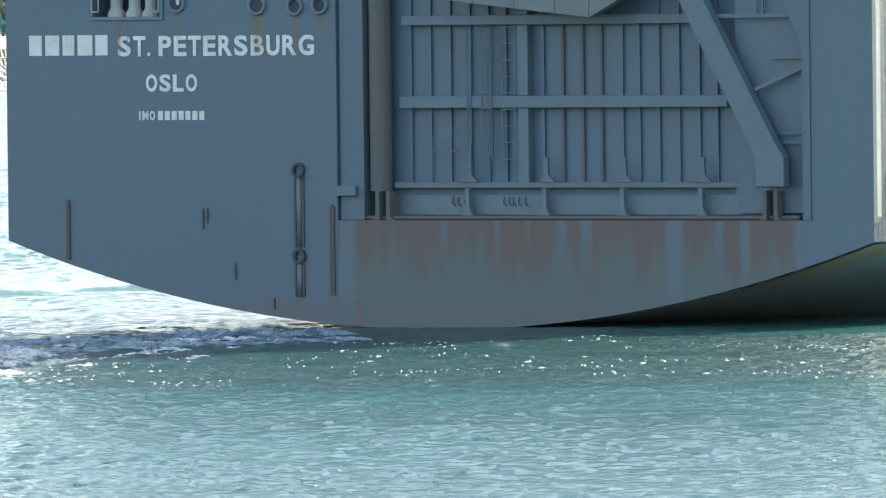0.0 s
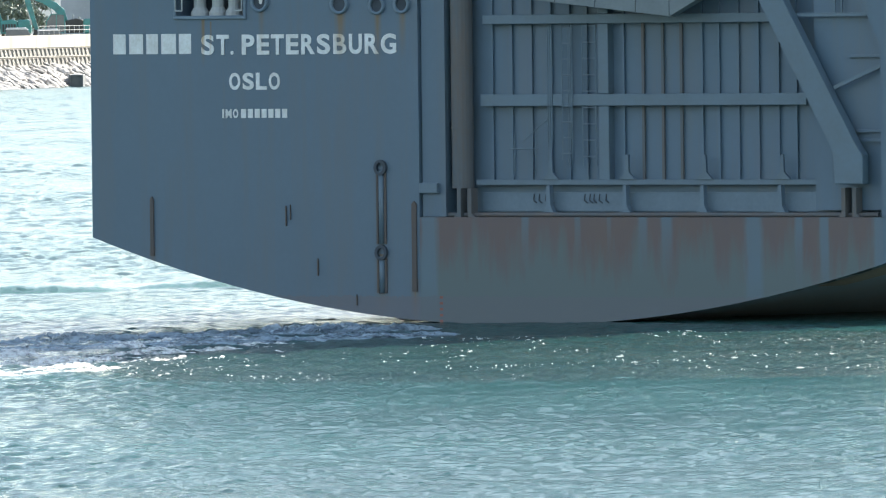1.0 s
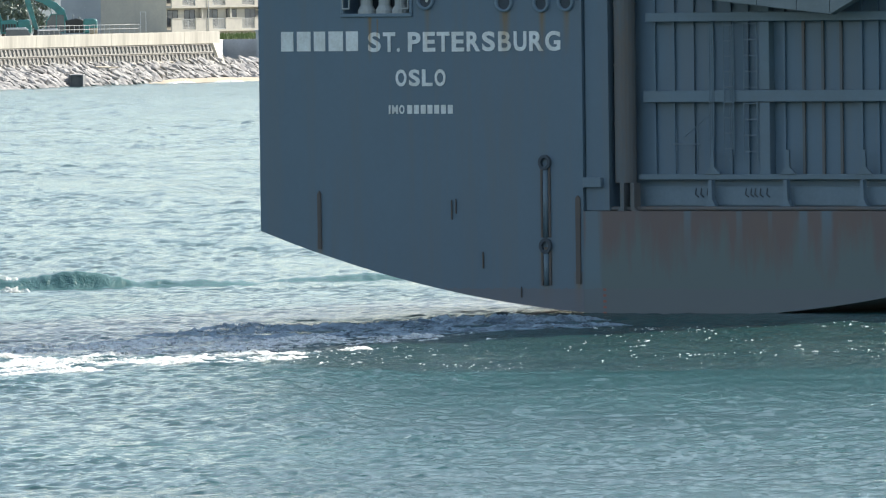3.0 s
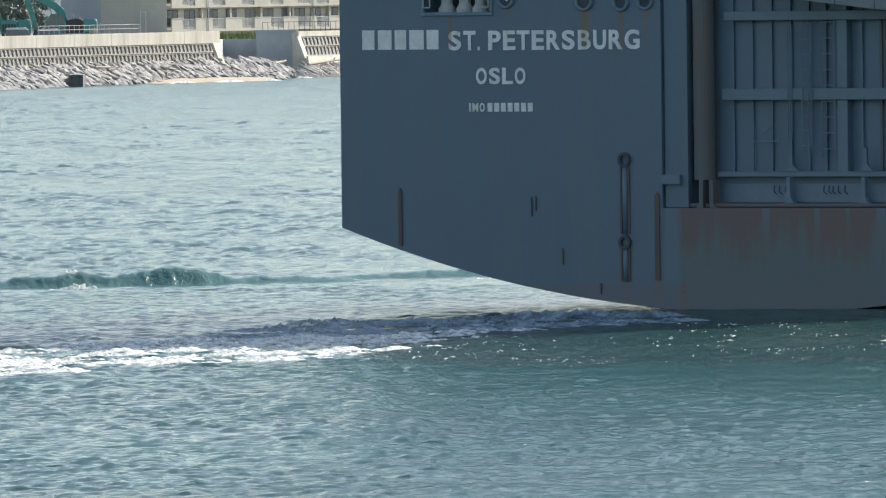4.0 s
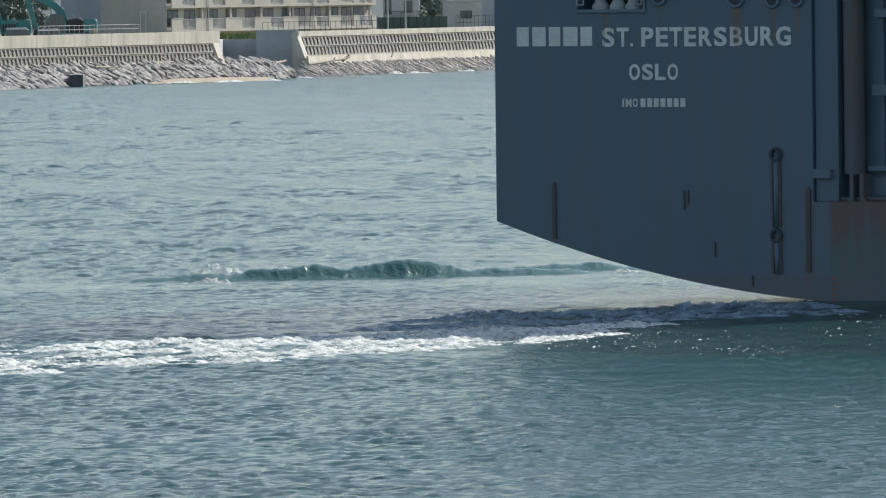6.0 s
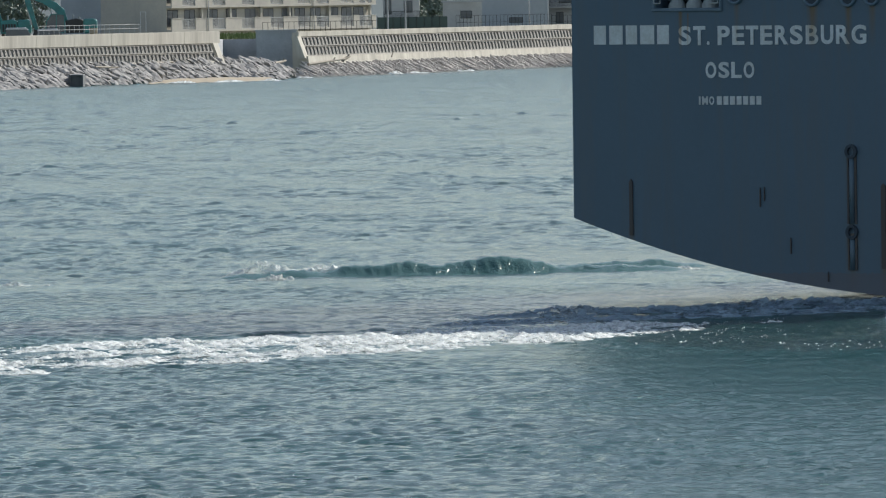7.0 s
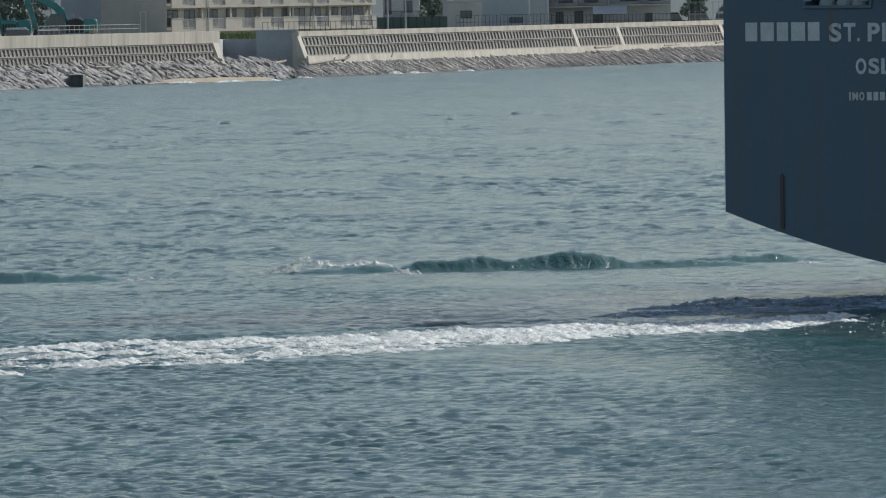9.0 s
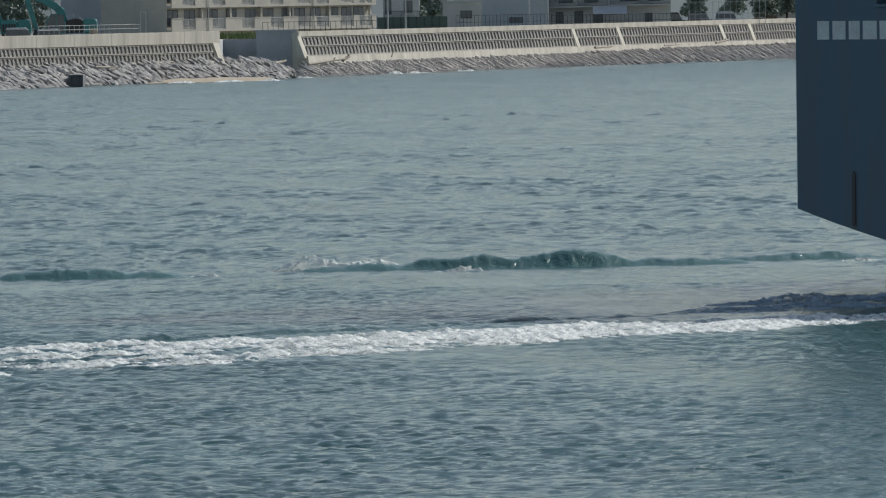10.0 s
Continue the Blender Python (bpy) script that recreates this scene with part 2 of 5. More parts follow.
streaked(M_APRON, (0.14, 0.11, 0.09), (0.12, 0.135, 0.16))
M_CONC = mat("weathered_concrete", (0.62, 0.585, 0.50), (0.40, 0.37, 0.31), scale=0.55, rough=0.9, bump=0.03, stretch=(0.6, 0.6, 0.1), fine=3.0)
M_CONC_D = mat("stained_concrete", (0.52, 0.54, 0.55), (0.40, 0.42, 0.43), scale=0.5, rough=0.9, bump=0.03)
M_BLOCK = mat("frame_block_concrete", (0.34, 0.32, 0.285), (0.24, 0.23, 0.205), scale=1.0, rough=0.9, bump=0.02, jitter=0.12)
M_ROCK = mat("quarry_rock", (0.42, 0.40, 0.37), (0.26, 0.255, 0.25), scale=0.8, rough=0.9, bump=0.08, fine=4, jitter=0.35)
M_ARMOUR = mat("armour_concrete", (0.47, 0.44, 0.40), (0.32, 0.30, 0.28), scale=0.8, rough=0.9, bump=0.05, jitter=0.2)
M_SAND = mat("sand", (0.42, 0.36, 0.26), (0.33, 0.28, 0.21), scale=0.5, rough=0.95)
M_EARTH = mat("gravel_ground", (0.24, 0.23, 0.20), (0.17, 0.18, 0.14), scale=0.1, rough=0.95)
M_GRASS = mat("grass_bank", (0.12, 0.19, 0.06), (0.17, 0.21, 0.08), scale=0.6, rough=0.9, bump=0.1)
M_LEAF = mat("foliage", (0.15, 0.20, 0.155), (0.19, 0.235, 0.18), scale=0.6, rough=0.7, jitter=0.3)
M_HEDGE = mat("screen_cloth", (0.085, 0.125, 0.11), (0.11, 0.15, 0.13), scale=0.6, rough=0.9)
M_HILL = mat("hazy_woods", (0.10, 0.135, 0.14), (0.13, 0.165, 0.165), scale=0.01, rough=0.95, fine=0.15)
M_BARK = mat("bark", (0.10, 0.08, 0.06), rough=0.9)
M_BEIGE = mat("beige_render", (0.56, 0.53, 0.45), (0.45, 0.43, 0.38), scale=0.3, rough=0.9, bump=0.01)
M_GREYW = mat("grey_cladding", (0.46, 0.50, 0.52), (0.39, 0.43, 0.45), scale=0.15, rough=0.8)
M_WHITEW = mat("white_render", (0.60, 0.60, 0.57), (0.48, 0.48, 0.46), scale=0.4, rough=0.85)
M_GLASS = mat("window_glass", (0.13, 0.15, 0.16), (0.18, 0.19, 0.20), scale=0.4, rough=0.08)
M_FRAME = mat("white_metal", (0.62, 0.63, 0.62), rough=0.5)
M_DARKM = mat("dark_metal", (0.05, 0.052, 0.05), rough=0.6)
M_DRAIN = mat("wet_concrete", (0.15, 0.16, 0.165), (0.10, 0.105, 0.11), scale=1.0, rough=0.7)
M_TEAL = mat("teal_machine_paint", (0.045, 0.29, 0.28), (0.06, 0.17, 0.165), scale=1.2, rough=0.4)
M_TYRE = mat("rubber", (0.02, 0.02, 0.02), rough=0.8)
M_CARW = mat("white_car_paint", (0.65, 0.67, 0.68), rough=0.25)
M_CARD = mat("dark_car_paint", (0.05, 0.055, 0.06), rough=0.2)
M_WOOD = mat("driftwood", (0.45, 0.40, 0.33), (0.30, 0.26, 0.20), scale=1.0, rough=0.9)
M_BROWN = mat("brown_board", (0.16, 0.12, 0.09), rough=0.9)


# ---- mesh tools ----
def box(bm, x0, x1, y0, y1, z0, z1):
    v = [bm.verts.new(p) for p in ((x0, y0, z0), (x1, y0, z0), (x1, y1, z0), (x0, y1, z0),
                                   (x0, y0, z1), (x1, y0, z1), (x1, y1, z1), (x0, y1, z1))]
    for f in ((0, 3, 2, 1), (4, 5, 6, 7), (0, 1, 5, 4), (1, 2, 6, 5), (2, 3, 7, 6), (3, 0, 4, 7)):
        bm.faces.new([v[i] for i in f])


def prism(bm, outline, y0, y1):
    """An outline in x and z, pushed from y0 to y1."""
    a = [bm.verts.new((x, y0, z)) for x, z in outline]
    b = [bm.verts.new((x, y1, z)) for x, z in outline]
    n = len(a)
    bm.faces.new(a)
    bm.faces.new(b[::-1])
    for i in range(n):
        j = (i + 1) % n
        bm.faces.new((a[j], a[i], b[i], b[j]))


def tube(bm, p, q, r, n=8, r2=None):
    p, q = Vector(p), Vector(q)
    d = (q - p).to_track_quat("Z", "Y").to_matrix()
    r2 = r if r2 is None else r2
    a = [bm.verts.new(p + d @ Vector((r * math.cos(2 * math.pi * i / n), r * math.sin(2 * math.pi * i / n), 0))) for i in range(n)]
    b = [bm.verts.new(q + d @ Vector((r2 * math.cos(2 * math.pi * i / n), r2 * math.sin(2 * math.pi * i / n), 0))) for i in range(n)]
    bm.faces.new(a[::-1])
    bm.faces.new(b)
    for i in range(n):
        j = (i + 1) % n
        bm.faces.new((a[i], a[j], b[j], b[i]))


def bar(bm, p, q, w, h):
    """A square bar between two points, w wide and h high."""
    p, q = Vector(p), Vector(q)
    d = (q - p).normalized()
    side = d.cross(Vector((0, 0, 1)))
    side = Vector((1, 0, 0)) if side.length < 1e-3 else side.normalized()
    up = side.cross(d)
    vs = []
    for e in (p, q):
        for s, u in ((-1, -1), (1, -1), (1, 1), (-1, 1)):
            vs.append(bm.verts.new(e + side * (s * w / 2) + up * (u * h / 2)))
    for f in ((3, 2, 1, 0), (4, 5, 6, 7), (0, 1, 5, 4), (1, 2, 6, 5), (2, 3, 7, 6), (3, 0, 4, 7)):
        bm.faces.new([vs[i] for i in f])


def finish(bm, name, material, smooth=False, bevel=0.0):
    if bevel:
        bmesh.ops.bevel(bm, geom=bm.edges[:], offset=bevel, segments=1, affect='EDGES', clamp_overlap=True)
    bmesh.ops.recalc_face_normals(bm, faces=bm.faces[:])
    me = bpy.data.meshes.new(name)
    bm.to_mesh(me)
    bm.free()
    me.materials.append(material)
    if smooth:
        me.shade_smooth()
    return me


def part(name, bm, material, parent=None, label="", smooth=False, bevel=0.0):
    ob = new(name, finish(bm, name, material, smooth, bevel))
    ob.parent = parent
    return tagged(ob, label)


def piece(name, mesh, parent, m):
    ob = new(name, mesh)
    ob.parent = parent
    ob.matrix_local = m
    return ob


def root(name, label, category, m=None, group="", kind=""):
    ob = new(name)
    ob.empty_display_size = 0.5
    if m is not None:
        ob.matrix_world = m
    return tagged(ob, label, category, group, kind)


# ---- sea ----
_rs = np.random.RandomState(4)
WAVES = []
for _i in range(170):
    _wl = 0.32 * (1.5 / 0.32) ** _rs.rand()
    _a = radians(250) + _rs.randn() * 0.7
    WAVES.append((2 * math.pi / _wl * math.cos(_a), 2 * math.pi / _wl * math.sin(_a), 0.0027 * _wl ** 0.7, _rs.rand() * 6.28))
LONGER = []
for _i in range(70):
    _wl = _rs.uniform(0.8, 2.5)
    _a = radians(262) + _rs.randn() * 0.5
    LONGER.append((2 * math.pi / _wl * math.cos(_a), 2 * math.pi / _wl * math.sin(_a), 0.0027 * _wl, _rs.rand() * 6.28))


def sea_height(x, y):
    """Chop of many directions, with sharper crests, in gusty patches, calmer under the far shore."""
    h = np.zeros_like(x)
    for kx, ky, a, p in WAVES:
        h += a * np.sin(kx * x + ky * y + p)
    h *= 0.92 + 0.08 * np.clip((y - 480.0) / 80.0, 0, 1)
    far = 0.25 + 0.72 * np.clip((y - 475.0) / 200.0, 0, 1)
    for kx, ky, a, p in LONGER:
        h += far * a * np.sin(kx * x + ky * y + p)
    g = 1.05 + 0.35 * np.clip((-x - 12.0) / 25.0, 0, 1) * np.clip((y - 800.0) / 300.0, 0, 1) + 0.30 * np.clip(-x / 11.0, -0.4, 1.0) * np.clip((700.0 - y) / 200.0, 0, 1) + 0.30 * np.sin(x * 0.13 + 1.3 + 0.9 * np.sin(y * 0.031)) * np.sin(y * 0.043 + 0.5 + np.sin(x * 0.07)) + 0.16 * np.sin(x * 0.41 + y * 0.10 + 2.0 * np.sin(y * 0.021))
    # calmer where the ship has passed
    h = h * g * (1 - 0.52 * np.exp(-((y - 464.0) / 40.0) ** 2))
    return h + 1.1 * h * np.abs(h)


def build_sea():
    side, cut = 0.0420, 490.0
    near = np.arange(262.0, cut, 0.2)
    near[-1] = cut
    spread = cut * (2250.0 / cut) ** np.linspace(0, 1, 1500)
    verts, quads, base = [], [], 0
    for y, cols in ((near, 501), (spread, 251)):
        s = np.linspace(-side, side, cols)
        X = y[:, None] * s[None, :]
        Y = np.repeat(y[:, None], cols, 1)
        fade = np.clip((side - np.abs(s)) / 0.0015, 0, 1)[None, :] * np.clip((y - 262) / 3, 0, 1)[:, None] * np.clip((2250 - y) / 30, 0, 1)[:, None]
        Z = sea_height(X, Y) * fade
        if cols == 501:
            Z[-1, 1::2] = 0.5 * (Z[-1, 0:-1:2] + Z[-1, 2::2])
        i = base + np.arange(Z.size).reshape(Z.shape)
        base += Z.size
        verts.append(np.stack([X, Y, Z], -1).reshape(-1, 3))
        quads.append(np.stack([i[:-1, :-1], i[:-1, 1:], i[1:, 1:], i[1:, :-1]], -1).reshape(-1, 4))
    verts, quads = np.concatenate(verts), np.concatenate(quads)
    # the open sea all round
    n = len(verts)
    xa, xb = 262 * side, 2250 * side
    ring = np.array([(-xa, 262, 0), (xa, 262, 0), (xb, 2250, 0), (-xb, 2250, 0),
                     (-4500, -1500, 0), (4500, -1500, 0), (4500, 4800, 0), (-4500, 4800, 0)], float)
    verts = np.concatenate([verts, ring])
    outer = np.array([(n + 4, n + 5, n + 1, n), (n + 5, n + 6, n + 2, n + 1), (n + 6, n + 7, n + 3, n + 2), (n + 7, n + 4, n, n + 3)])
    quads = np.concatenate([quads, outer])
    me = bpy.data.meshes.new("water")
    me.vertices.add(len(verts))
    me.vertices.foreach_set("co", verts.astype(np.float32).ravel())
    me.loops.add(quads.size)
    me.loops.foreach_set("vertex_index", quads.ravel().astype(np.int32))
    me.polygons.add(len(quads))
    me.polygons.foreach_set("loop_start", (np.arange(len(quads)) * 4).astype(np.int32))
    me.update(calc_edges=True)
    me.shade_smooth()
    me.materials.append(M_SEA)
    return tagged(new("water", me), "choppy grey-green sea water of a strait", "sea", kind="structure")


sea = build_sea()

# ---- land ----
LW0, LW1 = Vector((-54.7, 1690, 0)), Vector((-29.3, 1770, 0))
RW0, RW1 = Vector((-19.0, 1830, 0)), Vector((57.5, 2170, 0))


# ---- the ship ----
HALF, TOP = 16.13, 30.0
KNUCKLE = 2.72


def keel(x, y):
    """Height of the hull's bottom at x to starboard and y forward of the transom."""
    deep = min(9.0, 0.012 * y + 0.0052 * max(0.0, y - 8.0) ** 2)
    p = 2.0 + min(6.0, 0.05 * max(0.0, y - 8.0))
    return KNUCKLE - (2.78 + deep) * (1 - min(1.0, abs(x) / HALF) ** p)


def bottom_outline(x0, x1, n=14):
    return [(x0 + (x1 - x0) * i / n, keel(x0 + (x1 - x0) * i / n, 0.0)) for i in range(n + 1)]


def lettering(name, glyphs, z0, z1, parent, label):
    """Raised letters on the transom: each (sign, left, right) is set to its own width, one part a letter."""
    for sign, x0, x1 in glyphs:
        cu = bpy.data.curves.new(name, 'FONT')
        cu.body = sign
        cu.extrude = 0.012
        cu.offset = 0.018 if sign == "B" else 0.030
        tmp = bpy.data.objects.new("tmp", cu)
        scene.collection.objects.link(tmp)
        bpy.context.view_layer.update()
        me = bpy.data.meshes.new_from_object(tmp.evaluated_get(bpy.context.evaluated_depsgraph_get()))
        bpy.data.objects.remove(tmp)
        me.name = name
        co = np.empty(len(me.vertices) * 3, np.float32)
        me.vertices.foreach_get("co", co)
        co = co.reshape(-1, 3)
        lo, hi = co.min(0), co.max(0)
        top = z0 + 0.13 if sign == "." else z1
        out = np.empty_like(co)
        out[:, 0] = x0 + (co[:, 0] - lo[0]) / (hi[0] - lo[0]) * (x1 - x0)
        out[:, 2] = z0 + (co[:, 1] - lo[1]) / (hi[1] - lo[1]) * (top - z0)
        out[:, 1] = -0.006 - (co[:, 2] - lo[2])
        me.vertices.foreach_set("co", out.ravel())
        me.materials.clear()
        me.materials.append(M_LETTER)
        me.update()
        ob = new(name, me)
        ob.parent = parent
        tagged(ob, label)


def bars(name, spans, z0, z1, parent, label):
    for a, b in spans:
        bm = bmesh.new()
        box(bm, a, b, -0.02, -0.006, z0, z1)
        part(name, bm, M_LETTER, parent, label)


def build_ship():
    ship = root("car_carrier", "large blue-grey car carrier ship with a rust-stained stern, under way", "ship")
    # hull: sides, bottom and decks, closed all round
    bm = bmesh.new()
    stations = [0.0, 3, 7, 12, 18, 26, 36, 50, 75, 110, 150, 180, 200, 215]
    xs = [-1 + 2 * i / 24 for i in range(25)]
    prev = None
    for y in stations:
        half = HALF * (1.0 if y < 150 else max(0.04, 1 - ((y - 150) / 66) ** 2.2))
        ring = [bm.verts.new((half * u, y, keel(u * HALF, y))) for u in xs]
        if prev:
            for i in range(24):
                bm.faces.new((prev[i], prev[i + 1], ring[i + 1], ring[i]))
        prev = ring
    part("hull_bottom", bm, M_BOTTOM_BOUNCE, ship, "antifouling under the stern, lightened for light off the sea", smooth=True)
    # starboard is coloured as sunlit, port keeps the plain hull paint
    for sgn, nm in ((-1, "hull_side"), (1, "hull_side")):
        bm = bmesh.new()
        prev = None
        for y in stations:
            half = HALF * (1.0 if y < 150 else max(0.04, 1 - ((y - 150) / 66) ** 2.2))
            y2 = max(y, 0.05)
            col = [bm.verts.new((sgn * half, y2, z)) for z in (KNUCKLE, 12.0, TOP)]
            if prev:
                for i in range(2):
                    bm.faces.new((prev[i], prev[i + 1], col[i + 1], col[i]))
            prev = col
        part(nm, bm, M_SIDE_SUNLIT if sgn > 0 else M_HULL, ship, "hull side in pale grey that holds the sunlight in its colour" if sgn > 0 else "")
    bm = bmesh.new()
    prism(bm, [(-HALF, 0.0), (HALF, 0.0), (HALF, 150.0), (0, 214), (-HALF, 150.0)], TOP - 0.3, TOP)
    for v in bm.verts:
        v.co = Vector((v.co.x, v.co.z, v.co.y))
    part("weather_deck", bm, M_STEEL, ship)

    # transom plates round the ramp's recess
    L, R, LOW, UP = -3.55, 13.62, 3.38, 13.0
    bm = bmesh.new()
    prism(bm, bottom_outline(-HALF, L) + [(L, 9.89), (-HALF, 9.89)], 0.0, 0.9)
    box(bm, -HALF, -12.74, 0.0, 0.9, 9.89, 11.3)
    box(bm, -10.18, L, 0.0, 0.9, 9.89, 11.3)
    box(bm, -HALF, L, 0.0, 0.9, 11.3, TOP)
    part("transom_plate", bm, M_HULL, ship, "blue-grey stern plating with faint rust runs")
    bm = bmesh.new()
    prism(bm, bottom_outline(R, HALF, 6) + [(HALF, TOP), (R, TOP)], 0.0, 0.9)
    part("transom_plate", bm, M_HULL, ship)
    bm = bmesh.new()
    prism(bm, bottom_outline(L + 0.003, R - 0.003, 16) + [(R - 0.003, LOW), (L + 0.003, LOW)], 0.0, 0.9)
    part("transom_apron", bm, M_APRON, ship, "stern plating heavily stained with brown rust runs")
    bm = bmesh.new()
    box(bm, L + 0.003, R - 0.003, 0.0, 0.9, UP, TOP)
    part("transom_plate", bm, M_HULL, ship)
    bm = bmesh.new()
    box(bm, L - 0.2, R + 0.2, 0.95, 1.1, LOW - 0.3, UP + 0.3)
    part("recess_wall", bm, M_PLATE, ship)
    return ship, L, R, LOW, UP


ship, REC_L, REC_R, REC_LOW, REC_UP = build_ship()
bars("name_bar", [(-15.228, -14.747), (-14.605, -14.070), (-13.939, -13.492), (-13.361, -12.796), (-12.676, -12.209)], 8.66, 9.31, ship, "white painted bars")
lettering("letter", [("S", -11.807, -11.319), ("T", -11.222, -10.745), (".", -10.681, -10.572), ("P", -10.248, -9.762), ("E", -9.665, -9.191), ("T", -9.126, -8.631), ("E", -8.545, -8.071), ("R", -7.964, -7.449), ("S", -7.363, -6.870), ("B", -6.741, -6.249), ("U", -6.142, -5.651), ("R", -5.544, -5.010), ("G", -4.925, -4.350)], 8.62, 9.27, ship, "white painted letter")
lettering("letter", [("O", -10.745, -10.324), ("S", -10.227, -9.805), ("L", -9.719, -9.309), ("O", -9.223, -8.803)], 7.49, 8.04, ship, "white painted letter")
lettering("letter", [("I", -11.027, -10.962), ("M", -10.897, -10.670), ("O", -10.616, -10.421)], 6.58, 6.87, ship, "small white painted letter")
bars("number_bar", [(-10.31 + 0.263 * i, -10.12 + 0.263 * i) for i in range(7)], 6.58, 6.87, ship, "small white painted bars")


def ring(bm, cx, cz, rx, rz, thick, y0, y1, n=20):
    """An oval rim standing out of the plating."""
    o, i = [], []
    for k in range(n):
        a = 2 * math.pi * k / n
        c, s = math.cos(a), math.sin(a)
        o.append([bm.verts.new((cx + (rx + thick) * c, y, cz + (rz + thick) * s)) for y in (y1, y0)])
        i.append([bm.verts.new((cx + rx * c, y, cz + rz * s)) for y in (y1, y0)])
    for k in range(n):
        j = (k + 1) % n
        bm.faces.new((o[k][0], o[j][0], o[j][1], o[k][1]))
        bm.faces.new((o[k][1], o[j][1], i[j][1], i[k][1]))
        bm.faces.new((i[k][1], i[j][1], i[j][0], i[k][0]))


def disc(bm, cx, cz, rx, rz, y, n=20):
    bm.faces.new([bm.verts.new((cx + rx * math.cos(2 * math.pi * k / n), y, cz + rz * math.sin(2 * math.pi * k / n))) for k in range(n)])


def build_fittings():
    # mooring port with rollers
    bm = bmesh.new()
    for x0, x1, z0, z1 in ((-12.86, -10.06, 9.77, 9.89), (-12.86, -12.74, 9.89, 11.3), (-10.18, -10.06, 9.89, 11.3)):
        box(bm, x0, x1, -0.07, 0.0, z0, z1)
    rim = part("mooring_port", bm, M_STEEL, ship, "framed mooring opening with pale rollers", bevel=0.02)
    # back panel coloured dark for the shade inside the port
    bm = bmesh.new()
    box(bm, -12.9, -10.0, 0.92, 1.0, 9.7, 11.6)
    part("port_back_shade", bm, M_BLACK, rim)
    for x in (-12.08, -11.38, -10.75):
        bm = bmesh.new()
        tube(bm, (x, 0.35, 9.89), (x, 0.35, 10.0), 0.30, 14)
        tube(bm, (x, 0.35, 10.0), (x, 0.35, 10.16), 0.30, 14, 0.20)
        tube(bm, (x, 0.35, 10.16), (x, 0.35, 10.5), 0.20, 14)
        tube(bm, (x, 0.35, 10.5), (x, 0.35, 10.62), 0.30, 14)
        part("roller", bm, M_PALE, rim, smooth=False)
    for x in (-12.62, -10.32):
        bm = bmesh.new()
        for a, b in (((x - 0.13, 10.05), (x - 0.13, 10.6)), ((x + 0.13, 10.05), (x + 0.13, 10.6)), ((x - 0.13, 10.05), (x + 0.13, 10.05)), ((x - 0.13, 10.5), (x + 0.13, 10.5))):
            tube(bm, (a[0], -0.1, a[1]), (b[0], -0.1, b[1]), 0.025, 6)
        part("hand_rail", bm, M_PALE, rim)
    # fairleads
    for x, z, r in ((-9.54, 10.31, 0.24), (-6.49, 10.22, 0.25), (-5.06, 10.17, 0.22), (-4.12, 10.20, 0.22)):
        bm = bmesh.new()
        ring(bm, x, z, r, r * 0.95, 0.09, -0.10, 0.0)
        f = part("fairlead", bm, M_STEEL, ship, "oval rope fairlead, rust-stained below", smooth=True)
        # flat dark disc on the plating paints the shade in the throat
        bm = bmesh.new()
        disc(bm, x, z, r, r * 0.95, -0.012)
        part("throat_shade", bm, M_BLACK, f)
    # white disc painted as the daylight beyond the fairlead
    bm = bmesh.new()
    disc(bm, -9.50, 10.36, 0.07, 0.12, -0.03)
    part("daylight_disc", bm, M_FRAME, ship, "white disc painted as daylight through the fairlead")
    # sounding pipes with round mouths
    for z0, z1 in ((4.97, 2.52), (2.24, 0.95)):
        bm = bmesh.new()
        ring(bm, -4.98, z0, 0.13, 0.15, 0.10, -0.12, 0.0, 16)
        p = part("pipe_mouth", bm, M_BLACK, ship, "round pipe mouth")
        bm = bmesh.new()
        tube(bm, (-4.98, -0.01, z1), (-4.98, -0.01, z0 - 0.12), 0.10, 10)
        part("pipe", bm, M_BEAM, p, smooth=True)
        for s in (-1, 1):
            bm = bmesh.new()
            box(bm, -4.98 + s * 0.15 - 0.035, -4.98 + s * 0.15 + 0.035, -0.05, 0.0, z1, z0 - 0.12)
            part("guard_bar", bm, M_RUST, p, "rusty guard bar")
    # rubbing bars and scuppers
    for x, z0, z1, w in ((-3.74, 1.0, 3.9, 0.17), (-13.79, 2.12, 4.05, 0.13), (-8.62, 3.1, 3.75, 0.03), (-8.45, 3.3, 3.78, 0.02), (-7.42, 1.5, 2.05, 0.035), (-5.95, 0.55, 0.9, 0.03)):
        bm = bmesh.new()
        prism(bm, [(x - w / 2, z0), (x + w / 2, z0), (x + w / 2, z1 - 0.1), (x, z1), (x - w / 2, z1 - 0.1)], -0.06, 0.0)
        part("rubbing_bar", bm, M_RUST, ship, "vertical bar with brown rust")
    # draught marks
    for k in range(5):
        bm = bmesh.new()
        box(bm, -2.82, -2.70, -0.008, -0.004, 0.02 + k * 0.19, 0.10 + k * 0.19)
        part("draught_mark", bm, M_MARK, ship)
    # rust-brown band under the starboard chine
    bm = bmesh.new()
    rows = []
    for k in range(15):
        x = 11.0 + 5.0 * k / 14
        rows.append([bm.verts.new((x, y, keel(x, y) - 0.03)) for y in (0.3, 1.0, 1.8, 2.0 + 0.07 * k)])
    for a, b in zip(rows, rows[1:]):
        for q in range(3):
            bm.faces.new((a[q], b[q], b[q + 1], a[q + 1]))
    part("chine_band", bm, M_CHINE, ship, "tan rust along the chine")
    # knuckle flange at the starboard corner, in the same sun-bright colour
    bm = bmesh.new()
